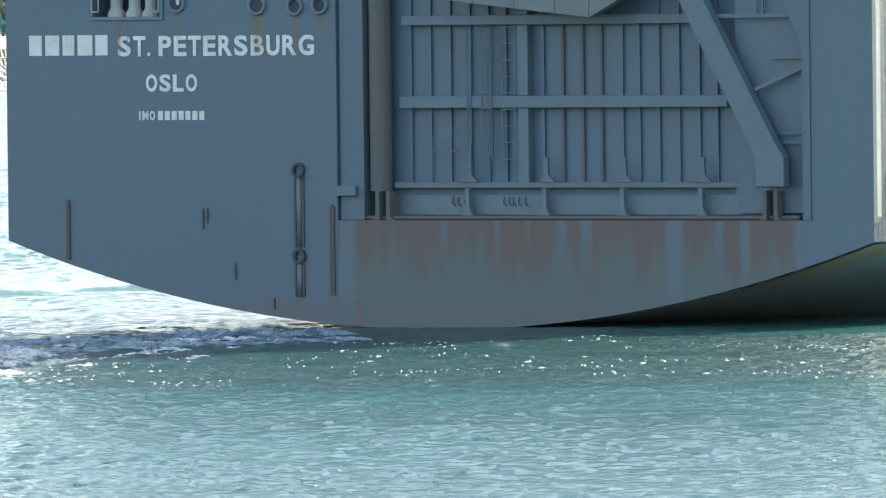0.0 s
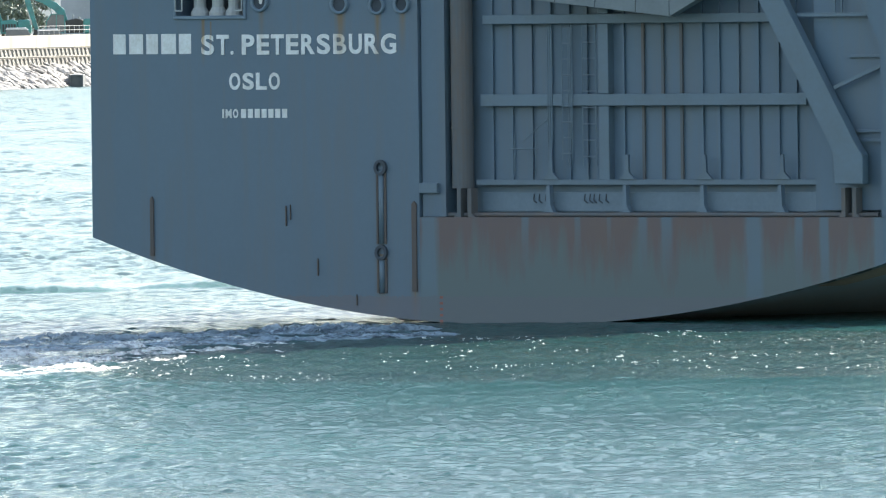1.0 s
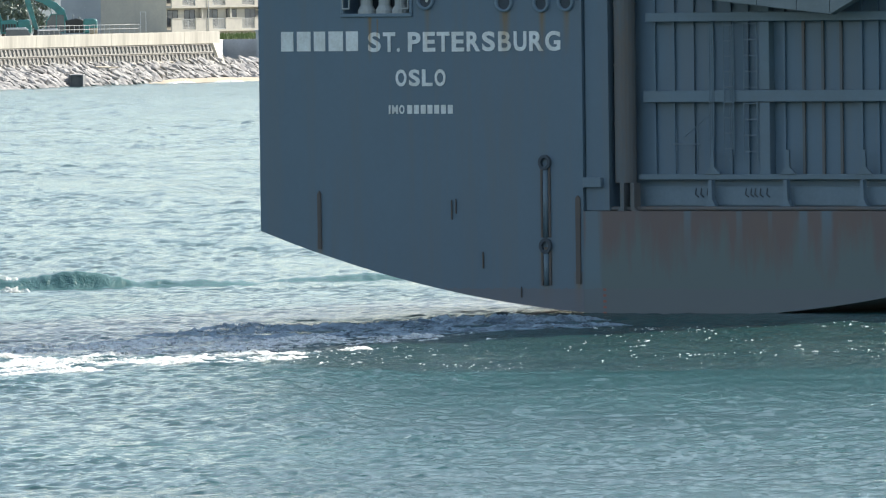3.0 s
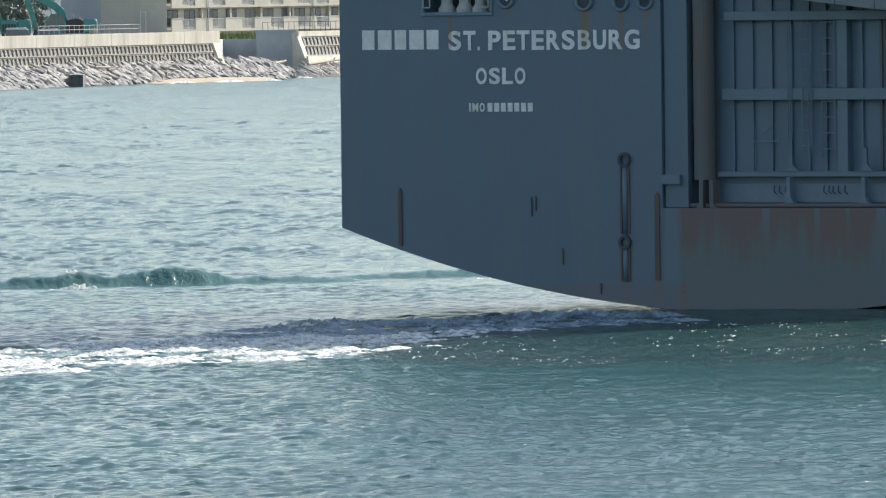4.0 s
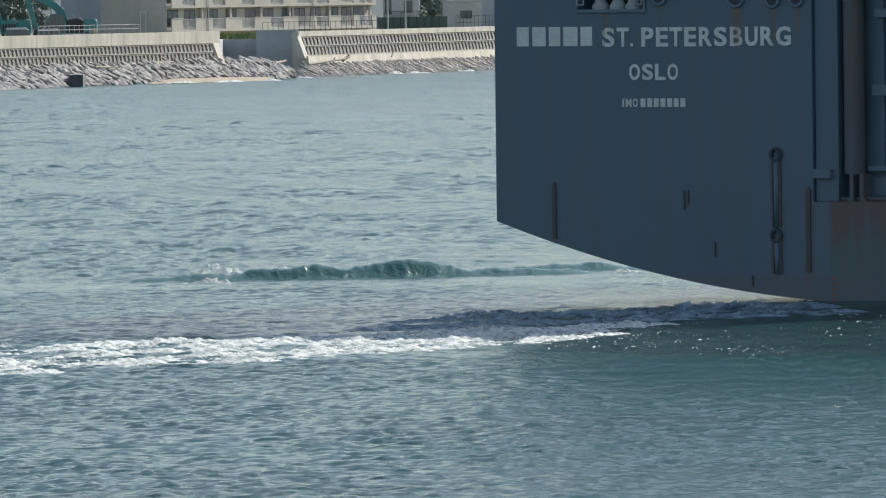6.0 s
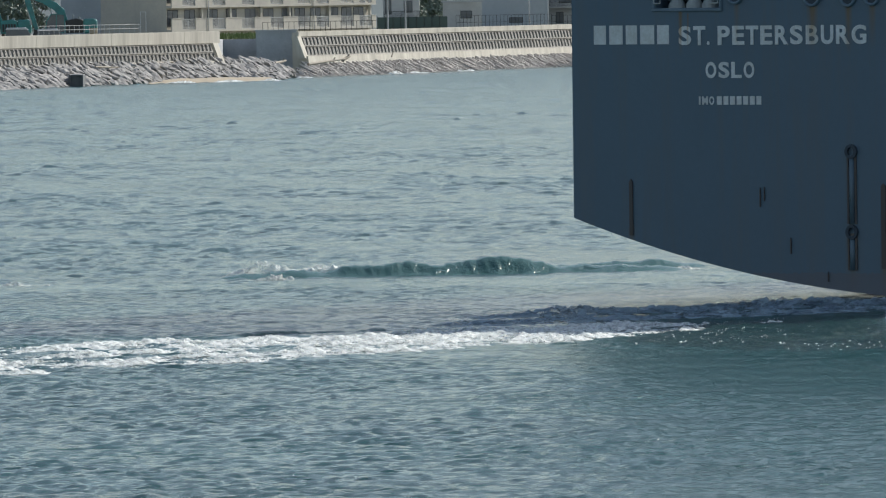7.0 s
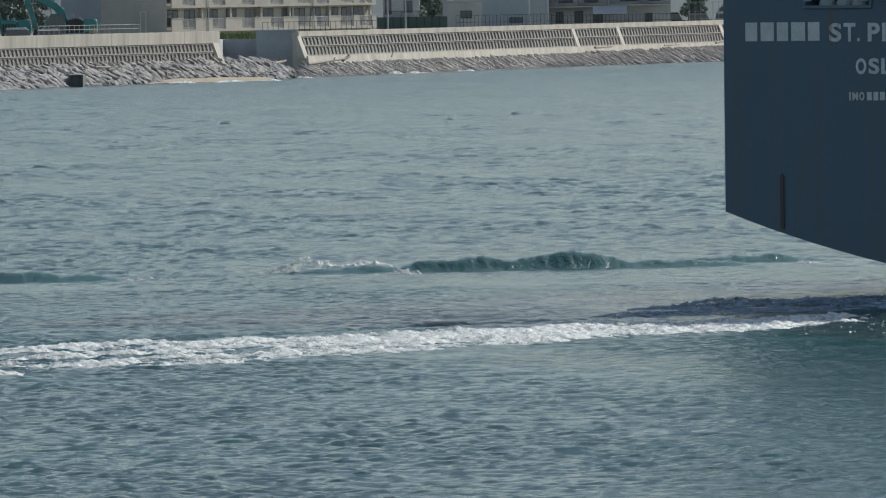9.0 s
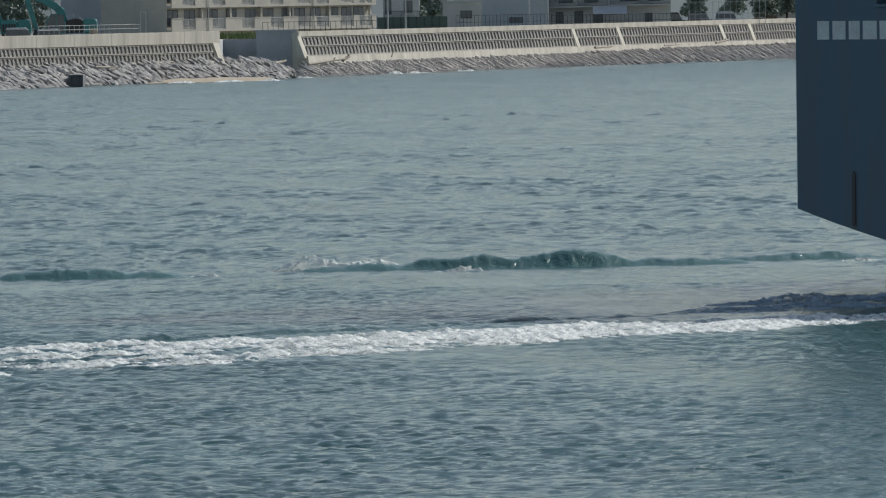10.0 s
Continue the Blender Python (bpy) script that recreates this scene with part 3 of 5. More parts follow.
    prism(bm, [(HALF + 0.004, 3.3), (HALF + 0.13, 3.5), (HALF + 0.13, TOP), (HALF + 0.004, TOP)], 0.0, 0.25)
    part("corner_flange", bm, M_SIDE_SUNLIT, ship)


def build_ramp():
    ramp = root("stern_ramp", "", "")
    ramp.name = "stern_ramp"
    ramp.parent = ship
    for key in ("label", "category"):
        if key in ramp:
            del ramp[key]
    tagged(ramp, "folded stern ramp with stiffened plating and brown rust")
    S = 0.625
    # back plating stiffeners
    for a in (-0.79, -0.06, 0.68, 1.4, 2.1, 2.75, 4.13, 4.86, 5.59, 6.28, 7.04, 7.66, 8.38, 9.11, 9.85, 10.5, 11.2, 11.9):
        x = a - S * 0.8
        bm = bmesh.new()
        box(bm, x - 0.025, x + 0.025, 0.86, 0.95, 4.4, 12.5)
        box(bm, x - 0.045, x + 0.045, 0.84, 0.87, 4.4, 12.5)
        part("stiffener", bm, M_PLATE if abs(a - 5.59) > 1 else M_RUSTY, ramp)
    # cross beams and mullion
    for z, x0, x1, h in ((7.10, -1.55, 10.55, 0.19), (9.68, -1.45, 9.2, 0.15), (4.48, -1.75, 14.2, 0.09)):
        bm = bmesh.new()
        box(bm, x0, x1, 0.62, 0.95, z - h * 0.45, z + h * 0.45)
        box(bm, x0, x1, 0.56, 0.64, z - h, z + h)
        part("cross_beam", bm, M_BEAM, ramp, bevel=0.015)
    for x0, z0, z1 in ((3.02, 4.56, 6.9), (3.02, 7.3, 9.52), (3.02, 9.84, 12.6)):
        bm = bmesh.new()
        box(bm, x0 - 0.18, x0 + 0.20, 0.60, 0.95, z0, z1)
        part("mullion", bm, M_BEAM, ramp, bevel=0.015)
    # hinge gussets and lugs
    for a in (1.18, 4.03, 6.90, 9.76):
        x = a - 0.1
        bm = bmesh.new()
        prism(bm, [(x - 0.30, 4.57), (x + 0.30, 4.57), (x + 0.07, 4.80), (x + 0.05, 5.35), (x - 0.05, 5.35), (x - 0.07, 4.80)], 0.50, 0.60)
        g = part("hinge", bm, M_BEAM, ramp, "hinge gusset with rusty lug")
        bm = bmesh.new()
        prism(bm, [(x - 0.06, 4.39), (x + 0.06, 4.39), (x + 0.08, 3.75), (x + 0.26, 3.42), (x - 0.26, 3.42), (x - 0.08, 3.75)], 0.34, 0.56)
        part("lug", bm, M_STEEL, g)
    for x in (-1.9, 12.35):
        for s in (-0.2, 0.2):
            bm = bmesh.new()
            prism(bm, [(x + s - 0.07, 4.3), (x + s + 0.07, 4.3), (x + s + 0.07, 3.5), (x + s + (0.2 if s > 0 else 0.07), 3.39), (x + s - (0.2 if s < 0 else 0.07), 3.39), (x + s - 0.07, 3.5)], 0.06, 0.45)
            part("end_lug", bm, M_RUSTY, ramp)
    bm = bmesh.new()
    box(bm, -1.6, 12.3, 0.70, 0.9, 3.55, 4.16)
    part("toe_plate", bm, M_STEEL, ramp)
    bm = bmesh.new()
    tube(bm, (-3.0, 0.3, 3.46), (13.3, 0.3, 3.46), 0.07, 8)
    part("lip", bm, M_RUSTY, ramp)
    for x in (0.35, 0.55, 0.8, 1.0, 2.25, 2.45, 2.6, 2.8, 3.05):
        bm = bmesh.new()
        tube(bm, (x, 0.69, 4.1), (x, 0.64, 3.9), 0.02, 5)
        tube(bm, (x, 0.64, 3.9), (x + 0.12, 0.64, 3.82), 0.02, 5)
        part("hook", bm, M_BLACK, ramp)
    # left bracket, pipes and the rusty post
    bm = bmesh.new()
    box(bm, -3.54, -2.85, -0.05, 0.2, 4.15, 4.48)
    part("side_bracket", bm, M_BEAM, ramp, bevel=0.02)
    bm = bmesh.new()
    box(bm, -3.5, -2.62, 0.12, 0.93, 3.4, 12.6)
    part("side_plate", bm, M_HULL, ramp)
    bm = bmesh.new()
    tube(bm, (-2.2, 0.5, 4.3), (-2.2, 0.5, 12.8), 0.36, 18)
    for z in (6.2, 8.1, 10.1):
        tube(bm, (-2.2, 0.5, z), (-2.2, 0.5, z + 0.06), 0.39, 18)
    part("ramp_post", bm, M_RUSTY, ramp, "brown rust-streaked round post", smooth=False)
    # ladder and cable pipes
    bm = bmesh.new()
    for x in (1.55, 1.92):
        tube(bm, (x, 0.5, 5.2), (x, 0.5, 9.5), 0.025, 6)
    for k in range(9):
        tube(bm, (1.55, 0.5, 5.4 + 0.5 * k), (1.92, 0.5, 5.4 + 0.5 * k), 0.02, 5)
    for x in (2.25, 2.75):
        tube(bm, (x, 0.6, 5.0), (x, 0.6, 9.5), 0.025, 6)
    for k in range(9):
        tube(bm, (2.25, 0.6, 5.3 + 0.52 * k), (2.75, 0.6, 5.3 + 0.52 * k), 0.025, 5)
    part("ladder", bm, M_BEAM, ramp)
    for k, x in enumerate((0.98, 1.06, 1.14, 1.75, 1.83)):
        bm = bmesh.new()
        tube(bm, (x, 0.55, 5.0 + 0.4 * (k % 3)), (x, 0.55, 9.4), 0.018, 5)
        part("cable_pipe", bm, M_BEAM, ramp)
    bm = bmesh.new()
    for x in (-0.25, 0.55):
        tube(bm, (x, 0.5, 4.7), (x, 0.5, 6.0), 0.02, 5)
    tube(bm, (-0.4, 0.5, 5.55), (0.65, 0.5, 5.55), 0.025, 5)
    tube(bm, (0.05, 0.5, 5.8), (1.0, 0.5, 6.5), 0.02, 5)
    part("cable_tray", bm, M_BEAM, ramp)
    # lifting arm, bent at its foot
    bm = bmesh.new()
    prism(bm, [(7.9, 12.6), (8.8, 12.6), (12.72, 5.7), (12.98, 5.35), (12.98, 4.42), (11.95, 4.42), (11.95, 5.45)], -0.15, 0.25)
    part("ramp_arm", bm, M_BEAM, ramp, "heavy diagonal steel arm with rust", bevel=0.03)
    bm = bmesh.new()
    bar(bm, (11.85, 0.1, 7.45), (13.45, 0.35, 8.15), 0.12, 0.12)
    part("strut", bm, M_BEAM, ramp)
    bm = bmesh.new()
    bar(bm, (10.4, 0.3, 9.75), (12.95, 0.3, 9.75), 0.14, 0.12)
    for x in (11.75, 12.0):
        bar(bm, (x, 0.35, 9.8), (x, 0.35, 10.4), 0.06, 0.06)
    part("tie_bar", bm, M_BEAM, ramp)
    bm = bmesh.new()
    prism(bm, [(13.62, 3.4), (13.62, 8.80), (12.9, 10.2), (12.9, 12.9), (13.9, 12.9), (13.9, 3.4)], -0.06, -0.004)
    part("frame_plate", bm, M_HULL, ramp)
    bm = bmesh.new()
    box(bm, 10.9, 13.6, 0.5, 0.93, 3.6, 12.9)
    part("side_panel", bm, M_PLATE, ramp)
    for z in (5.75, 6.05, 8.4):
        bm = bmesh.new()
        box(bm, 12.2, 13.55, 0.35, 0.5, z, z + 0.08)
        part("rib", bm, M_PLATE, ramp)
    # hanging flap of the folded ramp
    bm = bmesh.new()
    xs = [0.6, 2.0, 3.5, 5.0, 6.25]
    for x0, x1 in zip(xs, xs[1:]):
        z0, z1 = 10.36 - (x0 - 0.6) * 0.110, 10.36 - (x1 - 0.6) * 0.110
        prism(bm, [(x0 + 0.01, z0), (x1 - 0.01, z1), (x1 - 0.01, 12.6), (x0 + 0.01, 12.6)], -0.62, -0.2)
    prism(bm, [(6.26, 9.74), (8.0, 10.62), (8.0, 12.6), (6.26, 12.6)], -0.62, -0.2)
    part("ramp_flap", bm, M_FLAP, ramp, "pale grey hanging flap of the ramp", bevel=0.01)


M_BEAM = mat("beam_paint", (0.108, 0.175, 0.230), (0.102, 0.155, 0.195), scale=0.7, rough=0.5, bump=0.004)
M_FLAP = mat("flap_steel", (0.17, 0.215, 0.235), (0.13, 0.17, 0.19), scale=1.0, rough=0.6, bump=0.004)
M_CHINE = mat("rusty_antifouling", (0.42, 0.33, 0.22), (0.30, 0.30, 0.28), scale=0.7, rough=0.8, bump=0.006)
M_MARK = mat("draught_mark_red", (0.30, 0.12, 0.10), rough=0.7)
build_fittings()
build_ramp()


# ---- wake ----
def wave_ridge(name, length, height, width, material, label, seed, lip=0.0):
    """A steep wave: a crest with a ragged top, falling off at both ends and sinking into the sea."""
    n, m = max(40, int(length / 0.07)), 30
    bm = bmesh.new()
    rows = []
    for i in range(n + 1):
        u = -1 + 2 * i / n
        x = u * length / 2
        env = max(0.0, 1 - abs(u) ** 2.4) ** 0.8
        top = height * env * (0.8 + 0.5 * noise.noise((x * 0.3, seed, 0)))
        crest = height * env * (0.18 * noise.noise((x * 0.9, seed, 3.0)) + 0.07 * noise.noise((x * 4.0, seed, 6.0)) + 0.05 * noise.noise((x * 11.0, seed, 8.0)))
        off = 0.9 * noise.noise((x * 0.12, seed + 9, 0))
        row = []
        for j in range(m + 1):
            v = -1 + 2 * j / m
            prof = math.exp(-(v / (0.30 if v < 0 else 0.48)) ** 2)
            rough = 0.06 * noise.noise((x * 1.6, v * width * 0.8, seed)) + 0.035 * noise.noise((x * 4, v * width * 2, seed)) + 0.012 * noise.noise((x * 11, v * width * 5, seed))
            row.append(bm.verts.new((x, off + v * width + (lip * prof * -0.4), top * prof + crest * prof ** 6 - 0.14 + rough * env)))
        rows.append(row)
    for i in range(n):
        for j in range(m):
            bm.faces.new((rows[i][j], rows[i + 1][j], rows[i + 1][j + 1], rows[i][j + 1]))
    me = finish(bm, name, material, smooth=True)
    return tagged(new(name, me), label, "wave", "waves of the ship's wake")


def foam_mesh(name, la, lb, high, cut, seed, step=0.085, material=None):
    """A torn raft of foam: a lumpy sheet whose low places lie under the water."""
    n, m = int(la / step), int(lb / step)
    bm = bmesh.new()
    rows = []
    for i in range(n + 1):
        u = -1 + 2 * i / n
        row = []
        for j in range(m + 1):
            v = -1 + 2 * j / m
            x, y = u * la / 2, v * lb / 2
            env = max(0.0, 1 - (u * u + v * v) ** 1.3)
            f = noise.fractal((x * 0.45, y * 1.5, seed), 0.9, 2.1, 5) * 0.95 + 0.35 * noise.noise((x * 3.2, y * 3.2, seed)) + 0.34 * (0.45 - abs(noise.noise((x * 4.5, y * 5.5, seed + 4))) * 2.2) + 0.2 * noise.noise((x * 11, y * 11, seed + 8))
            z = high * (env * (0.75 + f) - cut) + 0.05
            row.append(bm.verts.new((x, y, max(-0.35, z))))
        rows.append(row)
    for i in range(n):
        for j in range(m):
            q = (rows[i][j], rows[i + 1][j], rows[i + 1][j + 1], rows[i][j + 1])
            if max(w.co.z for w in q) > -0.2:
                bm.faces.new(q)
    bmesh.ops.delete(bm, geom=[w for w in bm.verts if not w.link_faces], context='VERTS')
    return finish(bm, name, material or M_FOAM, smooth=True)


WAKE_V = Vector((2.35, 3.5, 0))
SHIP_V = Vector((2.64, 4.1, 0))
wake_waves = []
BREAKER = ((0.0, -22.4), (4.0, -11.7), (5.5, -5.2), (8.0, 2.4), (10.0, 3.2))
CREST_FOAM = ((0.0, -24.0), (4.0, -13.0), (5.5, -9.0), (7.5, -5.5), (10.0, -4.4))
own_path = {}
for _len, _h, _w, _x, _y, _v, _turn, _lab, _seed in (
        (19.0, 0.74, 3.2, 1.1, 519.7, WAKE_V, 8.0, "steep green wave with a ragged crest", 1.0),
        (9.0, 0.62, 3.0, -13.5, 511.5, WAKE_V, 6.0, "steep dark green wave", 2.0),
        (9.0, 0.50, 3.0, 13.5, 526.0, WAKE_V, 8.0, "low green wave beside the ship", 3.0),
        (10.0, 0.45, 3.0, -24.0, 506.0, WAKE_V, 6.0, "low green wave beside the ship", 4.0),
        (78.0, 0.28, 1.6, -6.0, 421.5, SHIP_V, 54.0, "long dark swell beside the wash", 5.0)):
    wake_waves.append((wave_ridge("wake_wave", _len, _h, _w, M_WAVE_BACKLIT if _len < 70 else M_SEA, _lab, _seed), Vector((_x, _y, 0)), _v, _turn))
own_path[wake_waves[0][0].name] = (BREAKER, 0.0)
for _la, _lb, _x, _y, _seed in ((4.8, 1.3, -3.6, 519.7, 31.0), (3.4, 1.2, -2.2, 519.9, 36.0), (3.0, 1.0, 0.6, 514.5, 32.0), (3.4, 1.2, 15.8, 522.0, 33.0), (3.0, 0.9, -8.5, 512.0, 34.0)):
    _ob = tagged(new("breaking_foam", foam_mesh("breaking_foam", _la, _lb, 0.34, 0.6, _seed, 0.05)), "white foam of a breaking wave crest", "foam", "foam on the wake")
    wake_waves.append((_ob, Vector((_x, _y, 0.16 if _seed in (31.0, 36.0) else -0.07)), WAKE_V, 6.0))
    if _seed in (31.0, 36.0):
        own_path[_ob.name] = (CREST_FOAM, 0.0 if _seed == 31.0 else 1.3)

for _la, _lb, _hi, _x, _y, _seed in ((13.0, 3.2, 0.28, 18.6, 459.8, 61.0), (12.0, 3.6, 0.24, 12.5, 454.0, 62.0), (9.0, 2.4, 0.24, 21.0, 460.2, 63.0),
                                  (11.0, 4.0, 0.16, 11.0, 444.0, 64.0), (11.0, 4.0, 0.16, 17.0, 449.0, 65.0), (8.0, 3.2, 0.16, 21.5, 453.0, 66.0)):
    _ob = tagged(new("stern_wash", foam_mesh("stern_wash", _la, _lb, _hi, 0.42, _seed, 0.1, M_AERATED)), "churned blue-white water astern of the ship", "foam", "wash at the stern")
    wake_waves.append((_ob, Vector((_x, _y, 0.0)), SHIP_V, 46.0))

def churn_height(x, y, u, v, seed):
    env = max(0.0, 1 - (abs(u) ** 2.5 + abs(v) ** 2.5))
    lump = 0.5 * noise.noise((x * 0.35, y * 0.16, seed)) + 0.55 * noise.noise((x * 1.3, y * 0.7, seed + 3)) + 0.50 * noise.noise((x * 2.9, y * 1.4, seed + 5))
    return 0.28 * min(1.0, 2.2 * env) * (0.75 + 0.55 * lump) - 0.12


def churned_sheet(la, lb, seed, step=0.16):
    """Churned water astern, its dark green standing in for the hull's reflection: a low swell of small steep lumps that
    sinks into the sea all round.
    """
    n, m = int(la / step), int(lb / (step * 1.6))
    verts, faces = [], []
    for i in range(n + 1):
        u = -1 + 2 * i / n
        for j in range(m + 1):
            v = -1 + 2 * j / m
            x, y = u * la / 2, v * lb / 2
            verts.append((x, y, churn_height(x, y, u, v, seed)))
    w = m + 1
    for i in range(n):
        for j in range(m):
            faces.append((i * w + j, (i + 1) * w + j, (i + 1) * w + j + 1, i * w + j + 1))
    me = bpy.data.meshes.new("hull_shade_churn")
    me.from_pydata(verts, [], faces)
    me.shade_smooth()
    me.materials.append(M_CHURN_SHADE)
    sheet = tagged(new("hull_shade_churn", me), "churned water astern, coloured dark green as the hull's reflection, with glints", "wake", "wash at the stern")
    # white flecks in loose drifts, standing in for sun glints
    rnd = random.Random(8)
    verts, faces = [], []
    while len(faces) < 2600 * 6:
        u, v = rnd.uniform(-0.85, 0.85), rnd.uniform(-0.85, 0.85)
        x, y = u * la / 2, v * lb / 2
        if noise.noise((x * 0.22, y * 0.14, seed + 20)) + 0.45 * noise.noise((x * 0.9, y * 0.5, seed + 30)) < 0.10:
            continue
        z = churn_height(x, y, u, v, seed)
        a, b, h = rnd.uniform(0.010, 0.045) * (3.0 if rnd.random() < 0.10 else 1.0), rnd.uniform(0.03, 0.10), rnd.uniform(0.002, 0.007)
        o = len(verts)
        for k in range(6):
            q = 1.05 * k + rnd.uniform(-0.3, 0.3)
            verts.append((x + a * math.cos(q), y + b * math.sin(q), z - 0.01))
        verts.append((x, y, z + h))
        faces += [(o + k, o + (k + 1) % 6, o + 6) for k in range(6)]
    me = bpy.data.meshes.new("glint_flecks")
    me.from_pydata(verts, [], faces)
    me.materials.append(M_GLINT)
    flecks = new("glint_flecks", me)
    flecks.parent = sheet
    tagged(flecks, "scattered small white flecks painted as sun glints", kind="stuff")
    return sheet


wake_waves.append((churned_sheet(36.0, 56.0, 71.0), Vector((30.0, 427.0, 0)), SHIP_V, -10.0))

FOAM = [foam_mesh("foam_raft", 5.8, 1.8, 0.16, 0.56 + 0.06 * (k % 4) if k < 4 else 0.77 + 0.05 * (k % 4), 50.0 + 7 * k, 0.07) for k in range(8)]
rafts = []
_rf = random.Random(11)
for _i in range(270):
    _x = -27 + 52 * (_i + _rf.random()) / 270
    _mid = 414.5 + (1.42 if _x < 0 else 1.1) * _x
    _half = 11.0 if _x < -13 else max(3.6, 11.0 - (_x + 13) * 0.29)
    _o = _rf.uniform(-1, 1)
    _p = Vector((_x + 0.8 * _o * _half * 0.8, _mid - 0.6 * _o * _half, 0))
    _ts = (_p.x + 12.5) / 2.7 - (3.9 if _p.x < -8.0 else 3.0) + 1.6 * _rf.random()
    if _ts > 9.6:
        continue
    _ob = tagged(new("foam_raft", FOAM[_i % 4 + (4 if _rf.random() < (3.0 - _x) / 14.0 else 0)]), "torn white foam raft in the ship's wash", "foam", "foam rafts of the wash")
    rafts.append((_ob, _p, _ts, 52.0 + _rf.uniform(-14, 14)))


def strip(bm, a, b, prof, n=1):
    """A profile of (outward, height) pairs, swept along the line from a to b; outward is to the water."""
    d = (b - a).normalized()
    out = Vector((d.y, -d.x, 0))
    rows = []
    for i in range(n + 1):
        p = a.lerp(b, i / n)
        rows.append([bm.verts.new(p + out * o + Vector((0, 0, z))) for o, z in prof])
    m = len(prof)
    for i in range(n):
        for j in range(m):
            k = (j + 1) % m
            bm.faces.new((rows[i][j], rows[i][k], rows[i + 1][k], rows[i + 1][j]))
    bm.faces.new(rows[0])
    bm.faces.new(rows[-1][::-1])


def along(a, b, s, o=0.0, z=0.0):
    """The pose at s metres along a wall, o metres out from it: x runs along, y out to the water."""
    d = (b - a).normalized()
    out = Vector((d.y, -d.x, 0))
    p = a + d * s + out * o + Vector((0, 0, z))
    return Matrix(((d.x, out.x, 0, p.x), (d.y, out.y, 0, p.y), (0, 0, 1, p.z), (0, 0, 0, 1)))


# the terrace behind the sea walls
bm = bmesh.new()
LDIR = (LW1 - LW0).normalized()
RDIR = (RW1 - RW0).normalized()
_pts = [LW0 - LDIR * 800, LW0, LW1, Vector((-30.5, 1872, 0)), Vector((-24.8, 1872, 0)), Vector((-24.0, 1838, 0)), RW0 + Vector((-1.0, 6, 0)), RW1, RW1 + RDIR * 1500, Vector((-4000, 4700, 0)), Vector((-4000, 900, 0))]
_vs = [bm.verts.new((p.x - 0.4, p.y, 5.2)) for p in _pts]
bm.faces.new(_vs)
tagged(part("ground", bm, M_EARTH), "flat gravel terrace behind the sea wall", "ground", kind="structure")


def frame_block(pitch, high, slope, seed):
    """One concrete frame of the wave-breaking face: a leaning slot in a thick block."""
    r = random.Random(seed)
    bm = bmesh.new()
    lean = -0.30 * pitch
    side = 0.17 * pitch

    def out(z, back):
        return (high - z) * slope - back
    outer = [(0.02, 0.02), (pitch - 0.02, 0.02), (pitch - 0.02, high - 0.02), (0.02, high - 0.02)]
    inner = [(side + lean * 0.5, 0.14), (pitch - side + lean * 0.5, 0.14), (pitch - side - lean * 0.5, high - 0.10), (side - lean * 0.5, high - 0.10)]
    f = [[bm.verts.new((x, out(z, b), z)) for x, z in ring_] for ring_, b in ((outer, 0.0), (inner, 0.02 + 0.02 * r.random()), (inner, 0.24), (outer, 0.75))]
    for q, w in ((0, 1), (1, 2), (3, 0)):
        for i in range(4):
            j = (i + 1) % 4
            bm.faces.new((f[q][i], f[q][j], f[w][j], f[w][i]))
    bm.faces.new(f[2])
    return finish(bm, "frame_block", M_BLOCK)


def panel_mesh(long, z0, z1, deep):
    bm = bmesh.new()
    box(bm, 0.03, long - 0.03, -deep, 0.0, z0, z1)
    return finish(bm, "parapet_panel", M_CONC, bevel=0.02)


